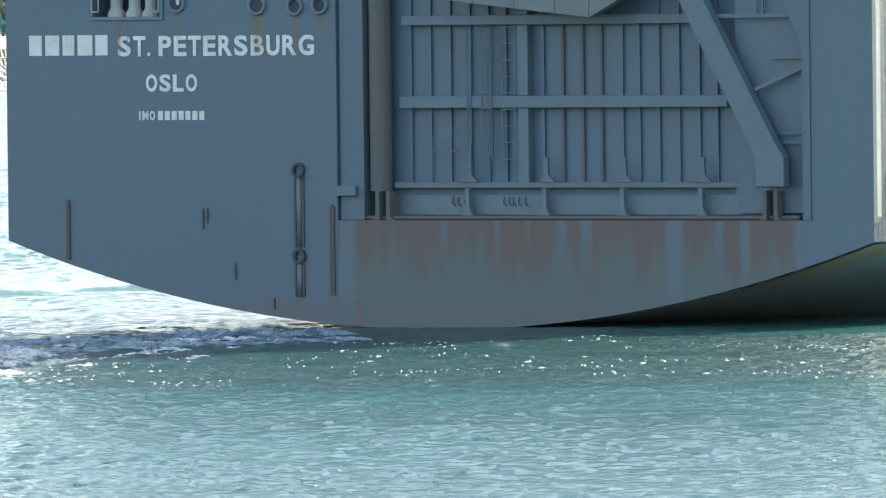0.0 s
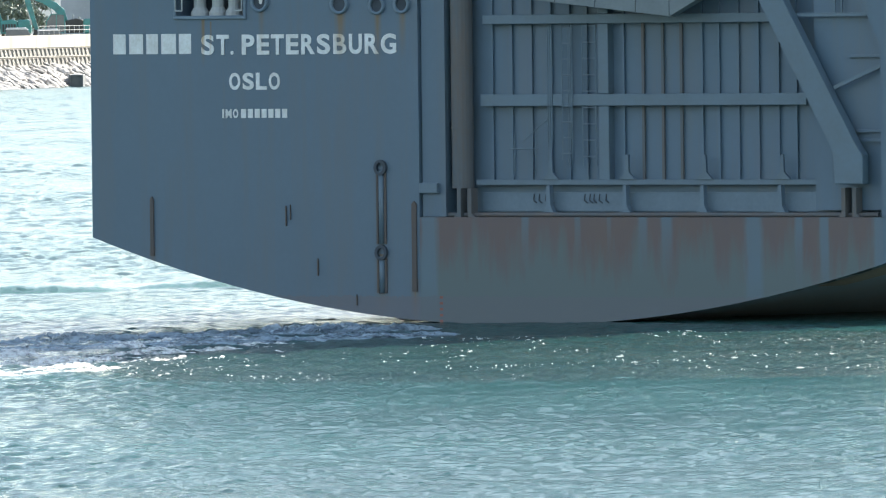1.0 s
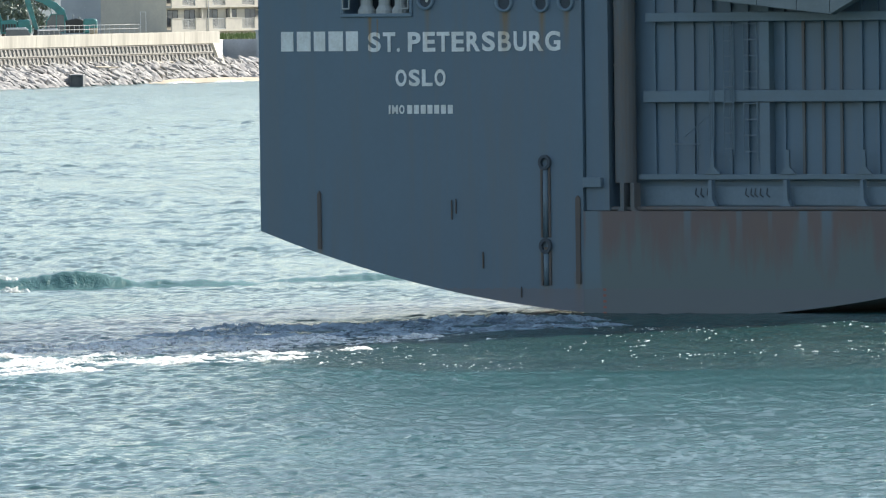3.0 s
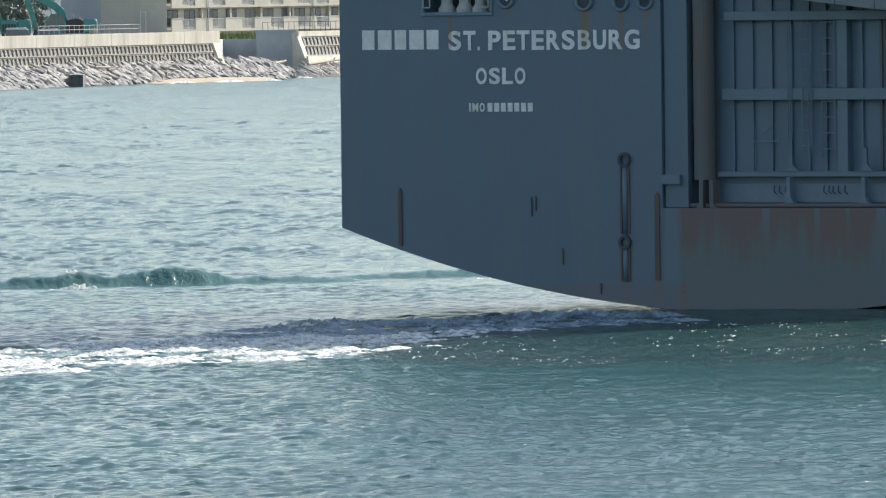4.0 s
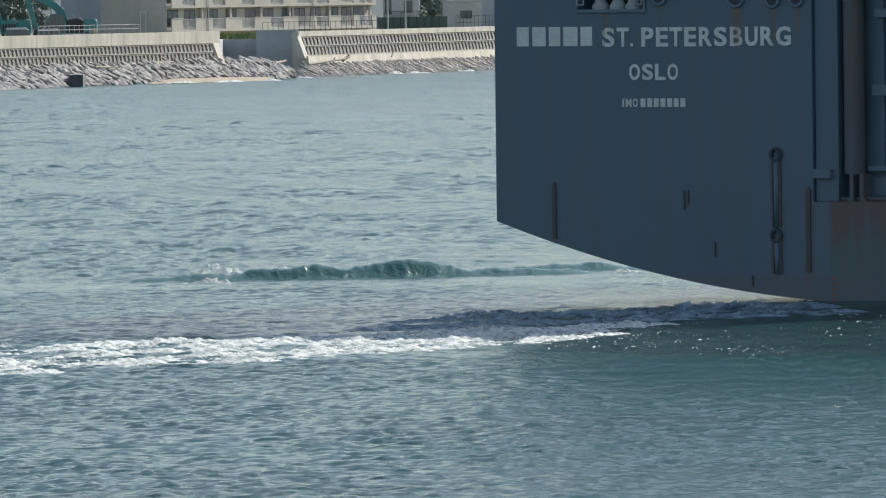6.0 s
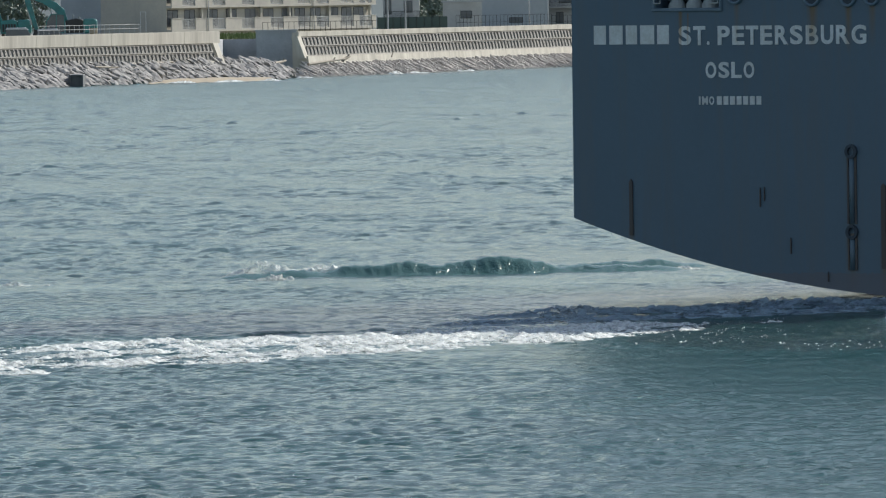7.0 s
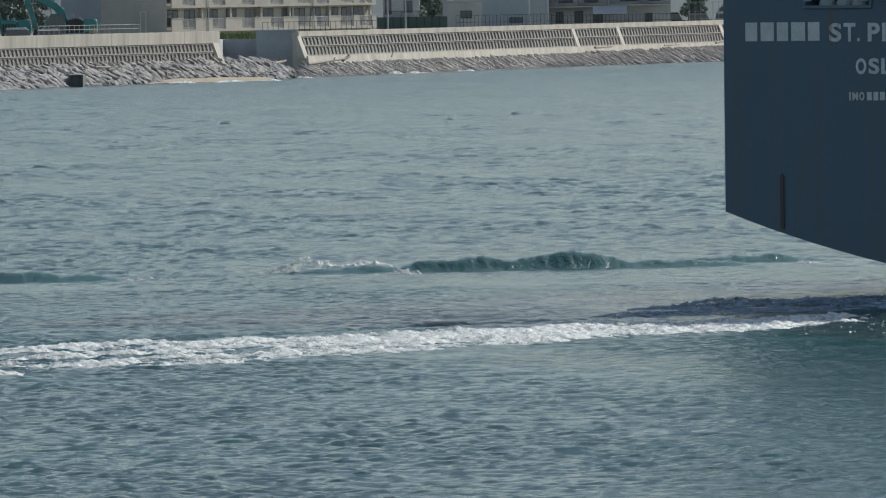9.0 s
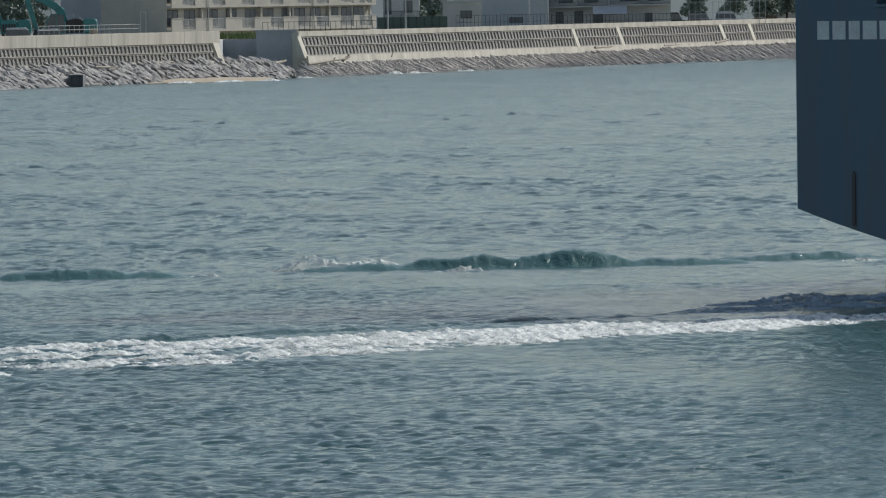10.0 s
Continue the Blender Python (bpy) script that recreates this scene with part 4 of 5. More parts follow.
def sea_wall(name, label, a, b, ztop, zpar, rows, base_z, pitch, panel, skips=(), before=0.0, after=0.0):
    """rows: (z0, z1, outward at the foot) of the frame blocks, from the top down."""
    length = (b - a).length
    lo, hi = rows[-1][0], rows[0][1]
    slope = rows[-1][2] / (hi - lo)
    bm = bmesh.new()
    strip(bm, a - LDIR * before, b + RDIR * after, [(-0.45, zpar), (-0.45, ztop - 0.15), (-0.9, ztop - 0.15), (-0.9, 0.6), (rows[-1][2] + 0.6, 0.6), (rows[-1][2] + 0.25, lo - 0.01), (rows[-1][2] - 0.8, lo), (-0.8, hi)])
    wall = tagged(part(name, bm, M_CONC, None), label, "sea wall", kind="structure")
    pm = panel_mesh(panel, zpar, ztop, 0.42)
    s = -before
    while s < length + after:
        piece("parapet_panel", pm, wall, along(a, b, s))
        s += panel
    for z0, z1, _o in rows:
        mesh = frame_block(pitch, z1 - z0, slope, z0)
        n = int((length + before + after - 0.8) / pitch)
        for k in range(n):
            s = -before + 0.4 + k * pitch
            if any(abs(s + pitch / 2 - q) < 1.1 + pitch * 0.1 for q in skips) or s > 360:
                continue
            piece("frame_block", mesh, wall, along(a, b, s, (hi - z1) * slope, z0))
    for q in list(skips) + ([0.0] if before == 0 else []) + ([length] if after == 0 else []):
        bm = bmesh.new()
        w = max(1.0, pitch * 0.5)
        o1 = rows[-1][2]
        vs = []
        for x in (-w, w):
            vs.append([bm.verts.new(p) for p in ((x, 0.06, hi + 0.1), (x, o1 + 0.12, lo - 0.3), (x, o1 - 1.0, lo - 0.3), (x, -0.8, hi + 0.1))])
        for i in range(4):
            j = (i + 1) % 4
            bm.faces.new((vs[0][i], vs[0][j], vs[1][j], vs[1][i]))
        bm.faces.new(vs[0])
        bm.faces.new(vs[1][::-1])
        ob = part("pilaster", bm, M_CONC, wall)
        ob.matrix_local = along(a, b, q)
    return wall


sea_wall("sea_wall_west", "weathered pale concrete sea wall with a tall parapet", LW0, LW1, 6.50, 4.92,
         [(3.76, 4.86, 0.45), (2.66, 3.70, 0.9)], 1.0, 1.55, 14.5, before=30.0)
sea_wall("sea_wall_east", "long pale concrete sea wall with a low parapet", RW0, RW1, 6.14, 5.42,
         [(4.12, 5.36, 0.5), (2.80, 4.05, 1.0)], 0.8, 2.15, 11.5, skips=(176.0, 208.0, 285.0, 308.0), after=30.0)

# inlet between the two walls
bm = bmesh.new()
box(bm, -24.8, -19.3, 1833.0, 1838.0, -0.5, 6.25)
box(bm, -24.9, -19.2, 1832.8, 1838.2, 6.25, 6.42)
tagged(part("inlet_pier", bm, M_CONC_D), "shaded grey concrete wall at the inlet", "wall", kind="structure")
bm = bmesh.new()
box(bm, -32.0, -24.5, 1872.0, 1873.0, -0.5, 5.1)
tagged(part("inlet_back_wall", bm, M_CONC_D), "dark stained concrete wall inside the inlet", "wall", kind="structure")
bm = bmesh.new()
box(bm, -30.8, -29.9, 1772.0, 1872.0, -0.5, 5.15)
tagged(part("inlet_side_wall", bm, M_CONC_D), "dark concrete side wall of the inlet", "wall", kind="structure")
bm = bmesh.new()
for k in range(900):
    x, y = random.uniform(-32, -24.2), random.uniform(1874, 1890)
    h = random.uniform(0.25, 0.7)
    a = random.uniform(0, 6.28)
    w = 0.12
    bz = 5.1 + (y - 1874) * 0.03
    v = [bm.verts.new((x - w * math.cos(a), y - w * math.sin(a), bz)), bm.verts.new((x + w * math.cos(a), y + w * math.sin(a), bz)),
         bm.verts.new((x + random.uniform(-0.2, 0.2), y + random.uniform(-0.2, 0.2), bz + h))]
    bm.faces.new(v)
tagged(part("grass", bm, M_GRASS), "bright green grass on the bank above the inlet", "grass", kind="stuff")

# ---- rock and armour slopes ----
ROCKS = []
for _k in range(8):
    bm = bmesh.new()
    bmesh.ops.create_icosphere(bm, subdivisions=1, radius=0.62)
    _r = random.Random(100 + _k)
    _sx, _sy, _sz = _r.uniform(1.3, 2.1), _r.uniform(0.8, 1.2), _r.uniform(0.38, 0.6)
    for v in bm.verts:
        k = 1 + _r.uniform(-0.28, 0.24)
        v.co = Vector((v.co.x * _sx * k, v.co.y * _sy * k, v.co.z * _sz * k))
    ROCKS.append(finish(bm, "rock", M_ROCK))


def polyline(pts, s):
    n = len(pts) - 1
    i = min(n - 1, int(s * n))
    return pts[i].lerp(pts[i + 1], s * n - i)


def slope_bed(name, top, toe, material, label, category):
    bm = bmesh.new()
    rows = []
    for i in range(25):
        a, b = polyline(top, i / 24), polyline(toe, i / 24)
        rows.append([bm.verts.new(a.lerp(b, j / 6) - Vector((0, 0, 0.35))) for j in range(7)] + [bm.verts.new((b.x, b.y, -2))])
    for i in range(24):
        for j in range(7):
            bm.faces.new((rows[i][j], rows[i + 1][j], rows[i + 1][j + 1], rows[i][j + 1]))
    return tagged(part(name, bm, material), label, category, kind="structure")


ROCK_TOP = [LW0 - LDIR * 30 + Vector((0.9, -0.3, 2.75)), LW0 + Vector((0.9, -0.3, 2.75)), LW0.lerp(LW1, 0.5) + Vector((0.9, -0.3, 2.9)), LW1 + Vector((0.9, -0.3, 2.95)), Vector((-23.2, 1800, 2.6)), Vector((-19.6, 1822, 1.0))]
ROCK_TOE = [Vector((-60.5, 1615, 0)), Vector((-52.6, 1656, 0)), Vector((-43.5, 1706, 0)), Vector((-35.6, 1739, 0.3)), Vector((-27.0, 1752, 0.35)), Vector((-20.9, 1766, 0))]
bed = slope_bed("rock_revetment", ROCK_TOP, ROCK_TOE, M_ROCK, "sloping revetment of grey quarry rocks at the water", "revetment")
_rr = random.Random(5)
_far = []
for _i in range(1500):
    _s, _q = _rr.random(), _rr.random()
    _p = polyline(ROCK_TOP, _s).lerp(polyline(ROCK_TOE, _s), _q) + Vector((0, 0, _rr.uniform(-0.38, -0.02)))
    _m = Matrix.Translation(_p) @ Euler((_rr.uniform(-0.2, 0.5), _rr.uniform(0.25, 0.75), _rr.uniform(-0.5, 0.5))).to_matrix().to_4x4() @ Matrix.Scale(_rr.uniform(0.55, 1.15), 4)
    if _i < 300:
        piece("rock", ROCKS[_i % 8], bed, _m)
    else:
        _far.append((_i % 8, _m))


def joined(name, meshes, items, material, parent):
    vs, fs = [], []
    for k, m in items:
        o = len(vs)
        vs += [tuple(m @ v.co) for v in meshes[k].vertices]
        fs += [tuple(o + i for i in p.vertices) for p in meshes[k].polygons]
    me = bpy.data.meshes.new(name)
    me.from_pydata(vs, [], fs)
    me.materials.append(material)
    ob = new(name, me)
    ob.parent = parent
    return tagged(ob, kind="stuff")


joined("rock_fill", ROCKS, _far, M_ROCK, bed)

bm = bmesh.new()
_a = [Vector((-37.5, 1738, 0.55)), Vector((-29, 1751, 0.6)), Vector((-22, 1764, 0.4))]
_b = [Vector((-37.0, 1726, -0.15)), Vector((-29.0, 1738, -0.15)), Vector((-21.0, 1752, -0.15))]
_ra = [bm.verts.new(polyline(_a, i / 12)) for i in range(13)]
_rb = [bm.verts.new(polyline(_b, i / 12) + Vector((0, 2 * math.sin(i * 1.7), 0))) for i in range(13)]
for i in range(12):
    bm.faces.new((_ra[i], _ra[i + 1], _rb[i + 1], _rb[i]))
tagged(part("beach", bm, M_SAND), "narrow strip of tan sand at the waterline", "beach", kind="structure")

# armour units: leaning concrete bodies with a stub
ARMOUR = []
for _k in range(3):
    bm = bmesh.new()
    tube(bm, (-1.35, 0.1 * _k, 0.62), (0, 0, 0.08), 0.24, 6, 0.30)
    tube(bm, (0, 0, 0.08), (1.35, 0.1, -0.50), 0.30, 6, 0.22)
    tube(bm, (0, 0, 0.05), (0.12 * _k, -0.75, 0.15), 0.26, 6, 0.20)
    ARMOUR.append(finish(bm, "armour_unit", M_ARMOUR))
ARM_TOP = [RW0 + Vector((1.2, -2, 1.9)), RW0.lerp(RW1, 0.5) + Vector((1.6, -0.3, 2.0)), RW1 + Vector((1.6, -0.3, 2.1))]
ARM_TOE = [Vector((-19.0, 1806, 0)), Vector((13.5, 1951, 0)), Vector((56.0, 2082, 0))]
abed = slope_bed("armour_revetment", ARM_TOP, ARM_TOE, M_ARMOUR, "dark wet slope of interlocked concrete armour units", "revetment")
_far = []
for _i in range(170):
    for _j in range(5):
        _s = (_i + 0.5 + 0.5 * (_j % 2) + _rr.uniform(-0.15, 0.15)) / 171
        _p = polyline(ARM_TOP, _s).lerp(polyline(ARM_TOE, _s), (_j + 0.4) / 5)
        _m = Matrix.Translation(_p - Vector((0, _rr.uniform(-0.4, 0.4), 0.35 + _rr.uniform(-0.1, 0.1)))) @ Euler((_rr.uniform(-0.1, 0.1), 0.1 + _rr.uniform(-0.08, 0.08), -0.25 + _rr.uniform(-0.12, 0.12))).to_matrix().to_4x4() @ Matrix.Scale(_rr.uniform(0.72, 0.86), 4)
        if _i < 60:
            piece("armour_unit", ARMOUR[_i % 3], abed, _m)
        else:
            _far.append((_i % 3, _m))
joined("armour_fill", ARMOUR, _far, M_ARMOUR, abed)


# driftwood
def log(p, q, r, label):
    bm = bmesh.new()
    tube(bm, p, q, r, 8, r * 0.7)
    m = Vector(p).lerp(Vector(q), 0.7)
    tube(bm, m, m + Vector((0.25, 0, 0.45)), r * 0.5, 6, r * 0.3)
    tagged(part("driftwood_log", bm, M_WOOD), label, "driftwood", "driftwood on the revetments")


for _p, _q, _r in (((-17.6, 1815, 1.75), (-12.9, 1829, 2.35), 0.20), ((-13.1, 1830, 2.2), (-12.2, 1832, 2.7), 0.28), ((-43.6, 1716, 2.35), (-40.9, 1724, 2.2), 0.12),
                   ((-37.6, 1741, 2.6), (-34.4, 1750, 2.65), 0.13), ((-22.0, 1806, 2.0), (-20.6, 1812, 2.3), 0.2), ((23.0, 2006, 2.6), (25.6, 2016, 2.7), 0.2),
                   ((-6.6, 1862, 2.4), (-6.3, 1863, 3.2), 0.1), ((34.0, 2052, 2.6), (36.5, 2064, 2.6), 0.12), ((42.5, 2086, 2.7), (44.5, 2092, 3.1), 0.2)):
    log(_p, _q, _r, "weathered pale driftwood log on the stones")


# ---- buildings ----
def window(parent, x, w, z0, z1, y, frame_w=0.07):
    bm = bmesh.new()
    box(bm, x - w / 2, x + w / 2, y - 0.03, y, z0, z0 + frame_w)
    box(bm, x - w / 2, x + w / 2, y - 0.03, y, z1 - frame_w, z1)
    for s in (x - w / 2 + frame_w / 2, x, x + w / 2 - frame_w / 2):
        box(bm, s - frame_w / 2, s + frame_w / 2, y - 0.03, y, z0 + frame_w, z1 - frame_w)
    win = part("window", bm, M_DARKM, parent)
    bm = bmesh.new()
    box(bm, x - w / 2, x + w / 2, y, y + 0.04, z0, z1)
    part("pane", bm, M_GLASS, win)


def balcony_rail(parent, x, w, z0, z1, y, material):
    bm = bmesh.new()
    n = max(5, int(w / 0.16))
    for k in range(n + 1):
        xx = x - w / 2 + w * k / n
        th = 0.035 if k in (0, n // 2, n) else 0.018
        box(bm, xx - th, xx + th, y - th, y + th, z0, z1)
    box(bm, x - w / 2, x + w / 2, y - 0.04, y + 0.04, z1, z1 + 0.07)
    box(bm, x - w / 2, x + w / 2, y - 0.03, y + 0.03, z0, z0 + 0.05)
    part("balcony_rail", bm, material, parent)


def apartment():
    b = root("apartment_block", "beige apartment block with balconies and dark windows", "building", pose(-37.5, 1900, 5.2, 0, 0, 65))
    K, LONG, DEEP = 2.36, 67.0, 11.0
    bm = bmesh.new()
    box(bm, 0, LONG, 0.75, DEEP, 0, 11.1)
    part("wall", bm, M_BEIGE, b)
    bm = bmesh.new()
    box(bm, -0.3, LONG + 0.3, -0.3, DEEP + 0.3, 11.1, 11.4)
    part("roof", bm, M_CONC_D, b)
    rails = [K * q for q in (2.3, 6.4, 10.4, 14.4, 18.2, 20.8, 24.3, 26.9)]
    wins = [K * q for q in (0.8, 3.1, 6.2, 8.8, 11.4, 13.9, 16.5, 18.3, 20.5, 23.0, 24.9, 26.6)]
    for i in range(3):
        z = 1.22 + 3.35 * i
        bm = bmesh.new()
        box(bm, 0, LONG, -0.1, 0.75, z - 0.25, z + 0.05)
        part("balcony_slab", bm, M_BEIGE, b)
        edges = [0.0] + [e for r in rails for e in (r - 2.1, r + 2.1)] + [LONG]
        for a, c in zip(edges[::2], edges[1::2]):
            bm = bmesh.new()
            box(bm, a, c, -0.1, 0.06, z + 0.05, z + 1.55)
            box(bm, a, c, -0.14, 0.10, z + 1.55, z + 1.66)
            part("balcony_parapet", bm, M_BEIGE, b)
        for r in rails:
            balcony_rail(b, r, 4.1, z + 0.1, z + 1.5, 0.0, M_FRAME)
        for x in wins:
            window(b, x, 3.4, z + 0.5, z + 2.85, 0.744, 0.1)
        for x in (4.4, 8.3, 12.5, 16.5, 22.1, 27.9):
            bm = bmesh.new()
            box(bm, K * x - 0.25, K * x + 0.25, 0.2, 0.5, z + 0.05, z + 3.1)
            part("column", bm, M_BEIGE, b)
    for x in (11.5, 46.0):
        bm = bmesh.new()
        tube(bm, (x, -0.2, 0), (x, -0.2, 10.8), 0.06, 6)
        part("downpipe", bm, M_FRAME, b)


apartment()


def plain_building(name, label, x0, x1, y, deep, z1, material, seams=(), wins=(), slabs=()):
    b = root(name, label, "building")
    bm = bmesh.new()
    box(bm, x0, x1, y, y + deep, 5.1, z1)
    part("wall", bm, material, b)
    bm = bmesh.new()
    box(bm, x0 - 0.2, x1 + 0.2, y - 0.2, y + deep + 0.2, z1, z1 + 0.3)
    part("roof", bm, M_CONC_D, b)
    for s in seams:
        bm = bmesh.new()
        if s[0] == "v":
            box(bm, s[1] - 0.12, s[1] + 0.12, y - 0.1, y, 5.2, z1)
        else:
            box(bm, x0, x1, y - 0.07, y, s[1] - 0.08, s[1] + 0.08)
        part("trim_band", bm, material, b)
    for x, w, z0, zt in wins:
        window(b, x, w, z0, zt, y - 0.006)
    for a, c, z in slabs:
        bm = bmesh.new()
        box(bm, a, c, y - 1.4, y, z - 0.2, z)
        part("balcony_slab", bm, M_WHITEW, b)
        balcony_rail(b, (a + c) / 2, c - a, z + 0.05, z + 1.1, y - 1.35, M_DARKM)
    return b


plain_building("warehouse", "large grey clad warehouse behind the sea wall", -54.4, -46.9, 1952, 20, 16, M_GREYW, [("h", 10.0), ("v", -51.0)])
plain_building("warehouse", "dark grey clad warehouse beside the apartments", -46.8, -38.0, 1950, 20, 15, M_GREYW, [("h", 9.5), ("v", -42.0)])
plain_building("small_house", "white rendered house with a balcony", -8.4, -2.9, 2030, 9, 14, M_WHITEW, wins=[(-4.6, 1.3, 8.2, 10.0), (-7.6, 1.0, 8.0, 10.2)], slabs=[(-8.2, -2.9, 7.3)])
plain_building("small_house", "white house with one square window", 0.6, 6.6, 2090, 9, 9.6, M_WHITEW, wins=[(4.2, 1.8, 7.1, 8.3)])
plain_building("grey_hall", "windowless blue-grey hall with a white corner", 6.7, 17.0, 2120, 15, 15, M_GREYW, [("v", 16.9), ("h", 12.0)], wins=[(12.0, 2.2, 6.2, 7.1)])
plain_building("seafront_house", "low white seafront building with long balconies", 17.3, 36.5, 2135, 10, 13.5, M_WHITEW,
               wins=[(19.0, 1.2, 6.0, 7.8), (22.0, 1.4, 6.0, 7.9), (25.0, 1.6, 6.0, 7.6), (20.0, 2.2, 9.2, 11.0), (24.0, 2.2, 9.2, 11.0), (30.0, 3.0, 9.3, 11.0), (34.0, 2.0, 9.3, 11.0), (33.0, 1.2, 6.0, 7.4)],
               slabs=[(17.4, 26.5, 8.65), (27.0, 36.4, 8.8)])
bm = bmesh.new()
_v = [[bm.verts.new(p) for p in ((x, 2131.5, 8.55), (x, 2128.5, 7.35), (x, 2131.5, 8.35))] for x in (24.2, 29.5)]
bm.faces.new((_v[0][0], _v[1][0], _v[1][1], _v[0][1]))
bm.faces.new((_v[0][1], _v[1][1], _v[1][2], _v[0][2]))
bm.faces.new(_v[0])
bm.faces.new(_v[1][::-1])
for x in (24.3, 29.4):
    box(bm, x - 0.05, x + 0.05, 2128.5, 2128.6, 5.2, 7.36)
tagged(part("awning", bm, M_CONC_D), "grey sloping awning on thin posts", "awning")


# ---- fences, poles, hedge ----
def fence(name, label, a, b, z0, z1, n, material, rails=(1.0, 0.15), thick=0.03):
    f = root(name, label, "fence")
    a, b = Vector(a), Vector(b)
    for k in range(n + 1):
        p = a.lerp(b, k / n)
        bm = bmesh.new()
        box(bm, p.x - thick, p.x + thick, p.y - thick, p.y + thick, z0, z1)
        part("post", bm, material, f)
    for r in rails:
        bm = bmesh.new()
        z = z0 + (z1 - z0) * r
        bar(bm, (a.x, a.y, z), (b.x, b.y, z), 0.05, 0.06)
        part("rail", bm, material, f)


fence("white_fence", "white metal pipe fence on the sea wall", (-50.9, 1724, 0), (-38.9, 1758, 0), 5.2, 7.6, 20, M_FRAME, (1.0, 0.78))
fence("black_fence", "black metal railing in front of the apartments", (-24.6, 1890, 0), (-8.6, 1893, 0), 5.2, 7.35, 22, M_DARKM, (1.0, 0.5))
fence("black_fence", "dark metal railing along the sea wall", (2.6, 2080, 0), (17.4, 2100, 0), 5.2, 7.55, 26, M_DARKM, (1.0, 0.55))
fence("black_fence", "dark metal railing before the seafront building", (17.6, 2115, 0), (38.0, 2122, 0), 5.2, 7.3, 34, M_DARKM, (1.0, 0.55))
fence("wire_fence", "tall grey wire-mesh fence with many posts", (39.2, 2125, 0), (51.5, 2140, 0), 5.2, 9.0, 13, M_FRAME, (1.0, 0.5, 0.3))
bm = bmesh.new()
for x in (-38.7, -38.0):
    box(bm, x - 0.04, x + 0.04, 1757.9, 1758.0, 5.2, 9.2)
box(bm, -38.74, -37.96, 1757.9, 1758.0, 9.14, 9.22)
box(bm, -38.66, -38.04, 1757.94, 1757.97, 6.3, 6.4)
tagged(part("gate_panel", bm, M_FRAME), "tall narrow white framed gate panel", "gate")
for _x, _y in ((-7.3, 1930), (-4.8, 1940), (14.0, 2105)):
    bm = bmesh.new()
    tube(bm, (_x, _y, 5.1), (_x, _y, 15), 0.13, 8, 0.10)
    box(bm, _x - 0.5, _x + 0.5, _y - 0.05, _y + 0.05, 13.8, 13.95)
    tagged(part("utility_pole", bm, M_CONC_D), "grey concrete utility pole with a crossarm", "pole", "utility poles")


def leaves(bm, c, r, n, rnd, size=0.35):
    for _ in range(n):
        d = Vector((rnd.gauss(0, 1), rnd.gauss(0, 1), rnd.gauss(0, 1))).normalized() * (rnd.random() ** 0.4)
        p = Vector(c) + Vector((d.x * r[0], d.y * r[1], d.z * r[2]))
        u = Vector((rnd.uniform(-1, 1), rnd.uniform(-1, 1), rnd.uniform(-1, 1))).normalized() * size
        w = u.orthogonal().normalized() * size * 0.6
        bm.faces.new([bm.verts.new(p + q) for q in (-u, w * 0.8, u, -w * 0.8)])


def tree(x, y, h, seed):
    rnd = random.Random(seed)
    t = root("tree", "dark green leafy tree behind the machines", "tree", group="trees on the terrace")
    bm = bmesh.new()
    tube(bm, (x, y, 5.1), (x + 0.2, y, 5.1 + h * 0.55), 0.25, 8, 0.14)
    tips = []
    for k in range(6):
        a = rnd.uniform(0, 6.28)
        q = Vector((x + 1.6 * math.cos(a), y + 1.6 * math.sin(a), 5.1 + h * rnd.uniform(0.55, 0.9)))
        tube(bm, (x + 0.15, y, 5.1 + h * rnd.uniform(0.3, 0.5)), q, 0.11, 6, 0.04)
        tips.append(q)
    part("trunk", bm, M_BARK, t)
    bm = bmesh.new()
    for q in tips + [Vector((x, y, 5.1 + h * 0.5)), Vector((x - 1, y - 0.8, 5.1 + h * 0.35)), Vector((x + 1, y - 0.8, 5.1 + h * 0.4))]:
        leaves(bm, q, (1.3, 1.2, 1.1), 170, rnd)
    part("crown", bm, M_LEAF, t)


for _k, (_x, _y, _h) in enumerate(((-63.5, 1880, 8.5), (-60.8, 1890, 8.0), (-58.6, 1884, 7.5), (-56.8, 1905, 7.0), (-1.0, 2140, 7.5), (-4.0, 2075, 8.0), (47.0, 2170, 7.0), (41.0, 2180, 7.5), (52.5, 2175, 6.5), (56.0, 2185, 7.0))):
    tree(_x, _y, _h, 40 + _k)
screen = root("screen_fence", "dark blue-green solid screen fence with slim posts", "fence")
for _k in range(9):
    bm = bmesh.new()
    box(bm, -9.1 + 1.15 * _k + 0.03, -7.98 + 1.15 * _k, 2000.0, 2000.06, 5.2, 7.6)
    part("panel", bm, M_HEDGE, screen)
    bm = bmesh.new()
    tube(bm, (-9.1 + 1.15 * _k, 1999.95, 5.2), (-9.1 + 1.15 * _k, 1999.95, 7.7), 0.04, 6)
    part("post", bm, M_DARKM, screen)


# ---- vehicles and machines ----
def wheel(parent, x, y, z, r):
    bm = bmesh.new()
    tube(bm, (x, y - 0.11, z), (x, y + 0.11, z), r, 14)
    w = part("wheel", bm, M_TYRE, parent)
    bm = bmesh.new()
    tube(bm, (x, y - 0.125, z), (x, y - 0.111, z), r * 0.6, 10)
    part("rim", bm, M_FRAME, w)


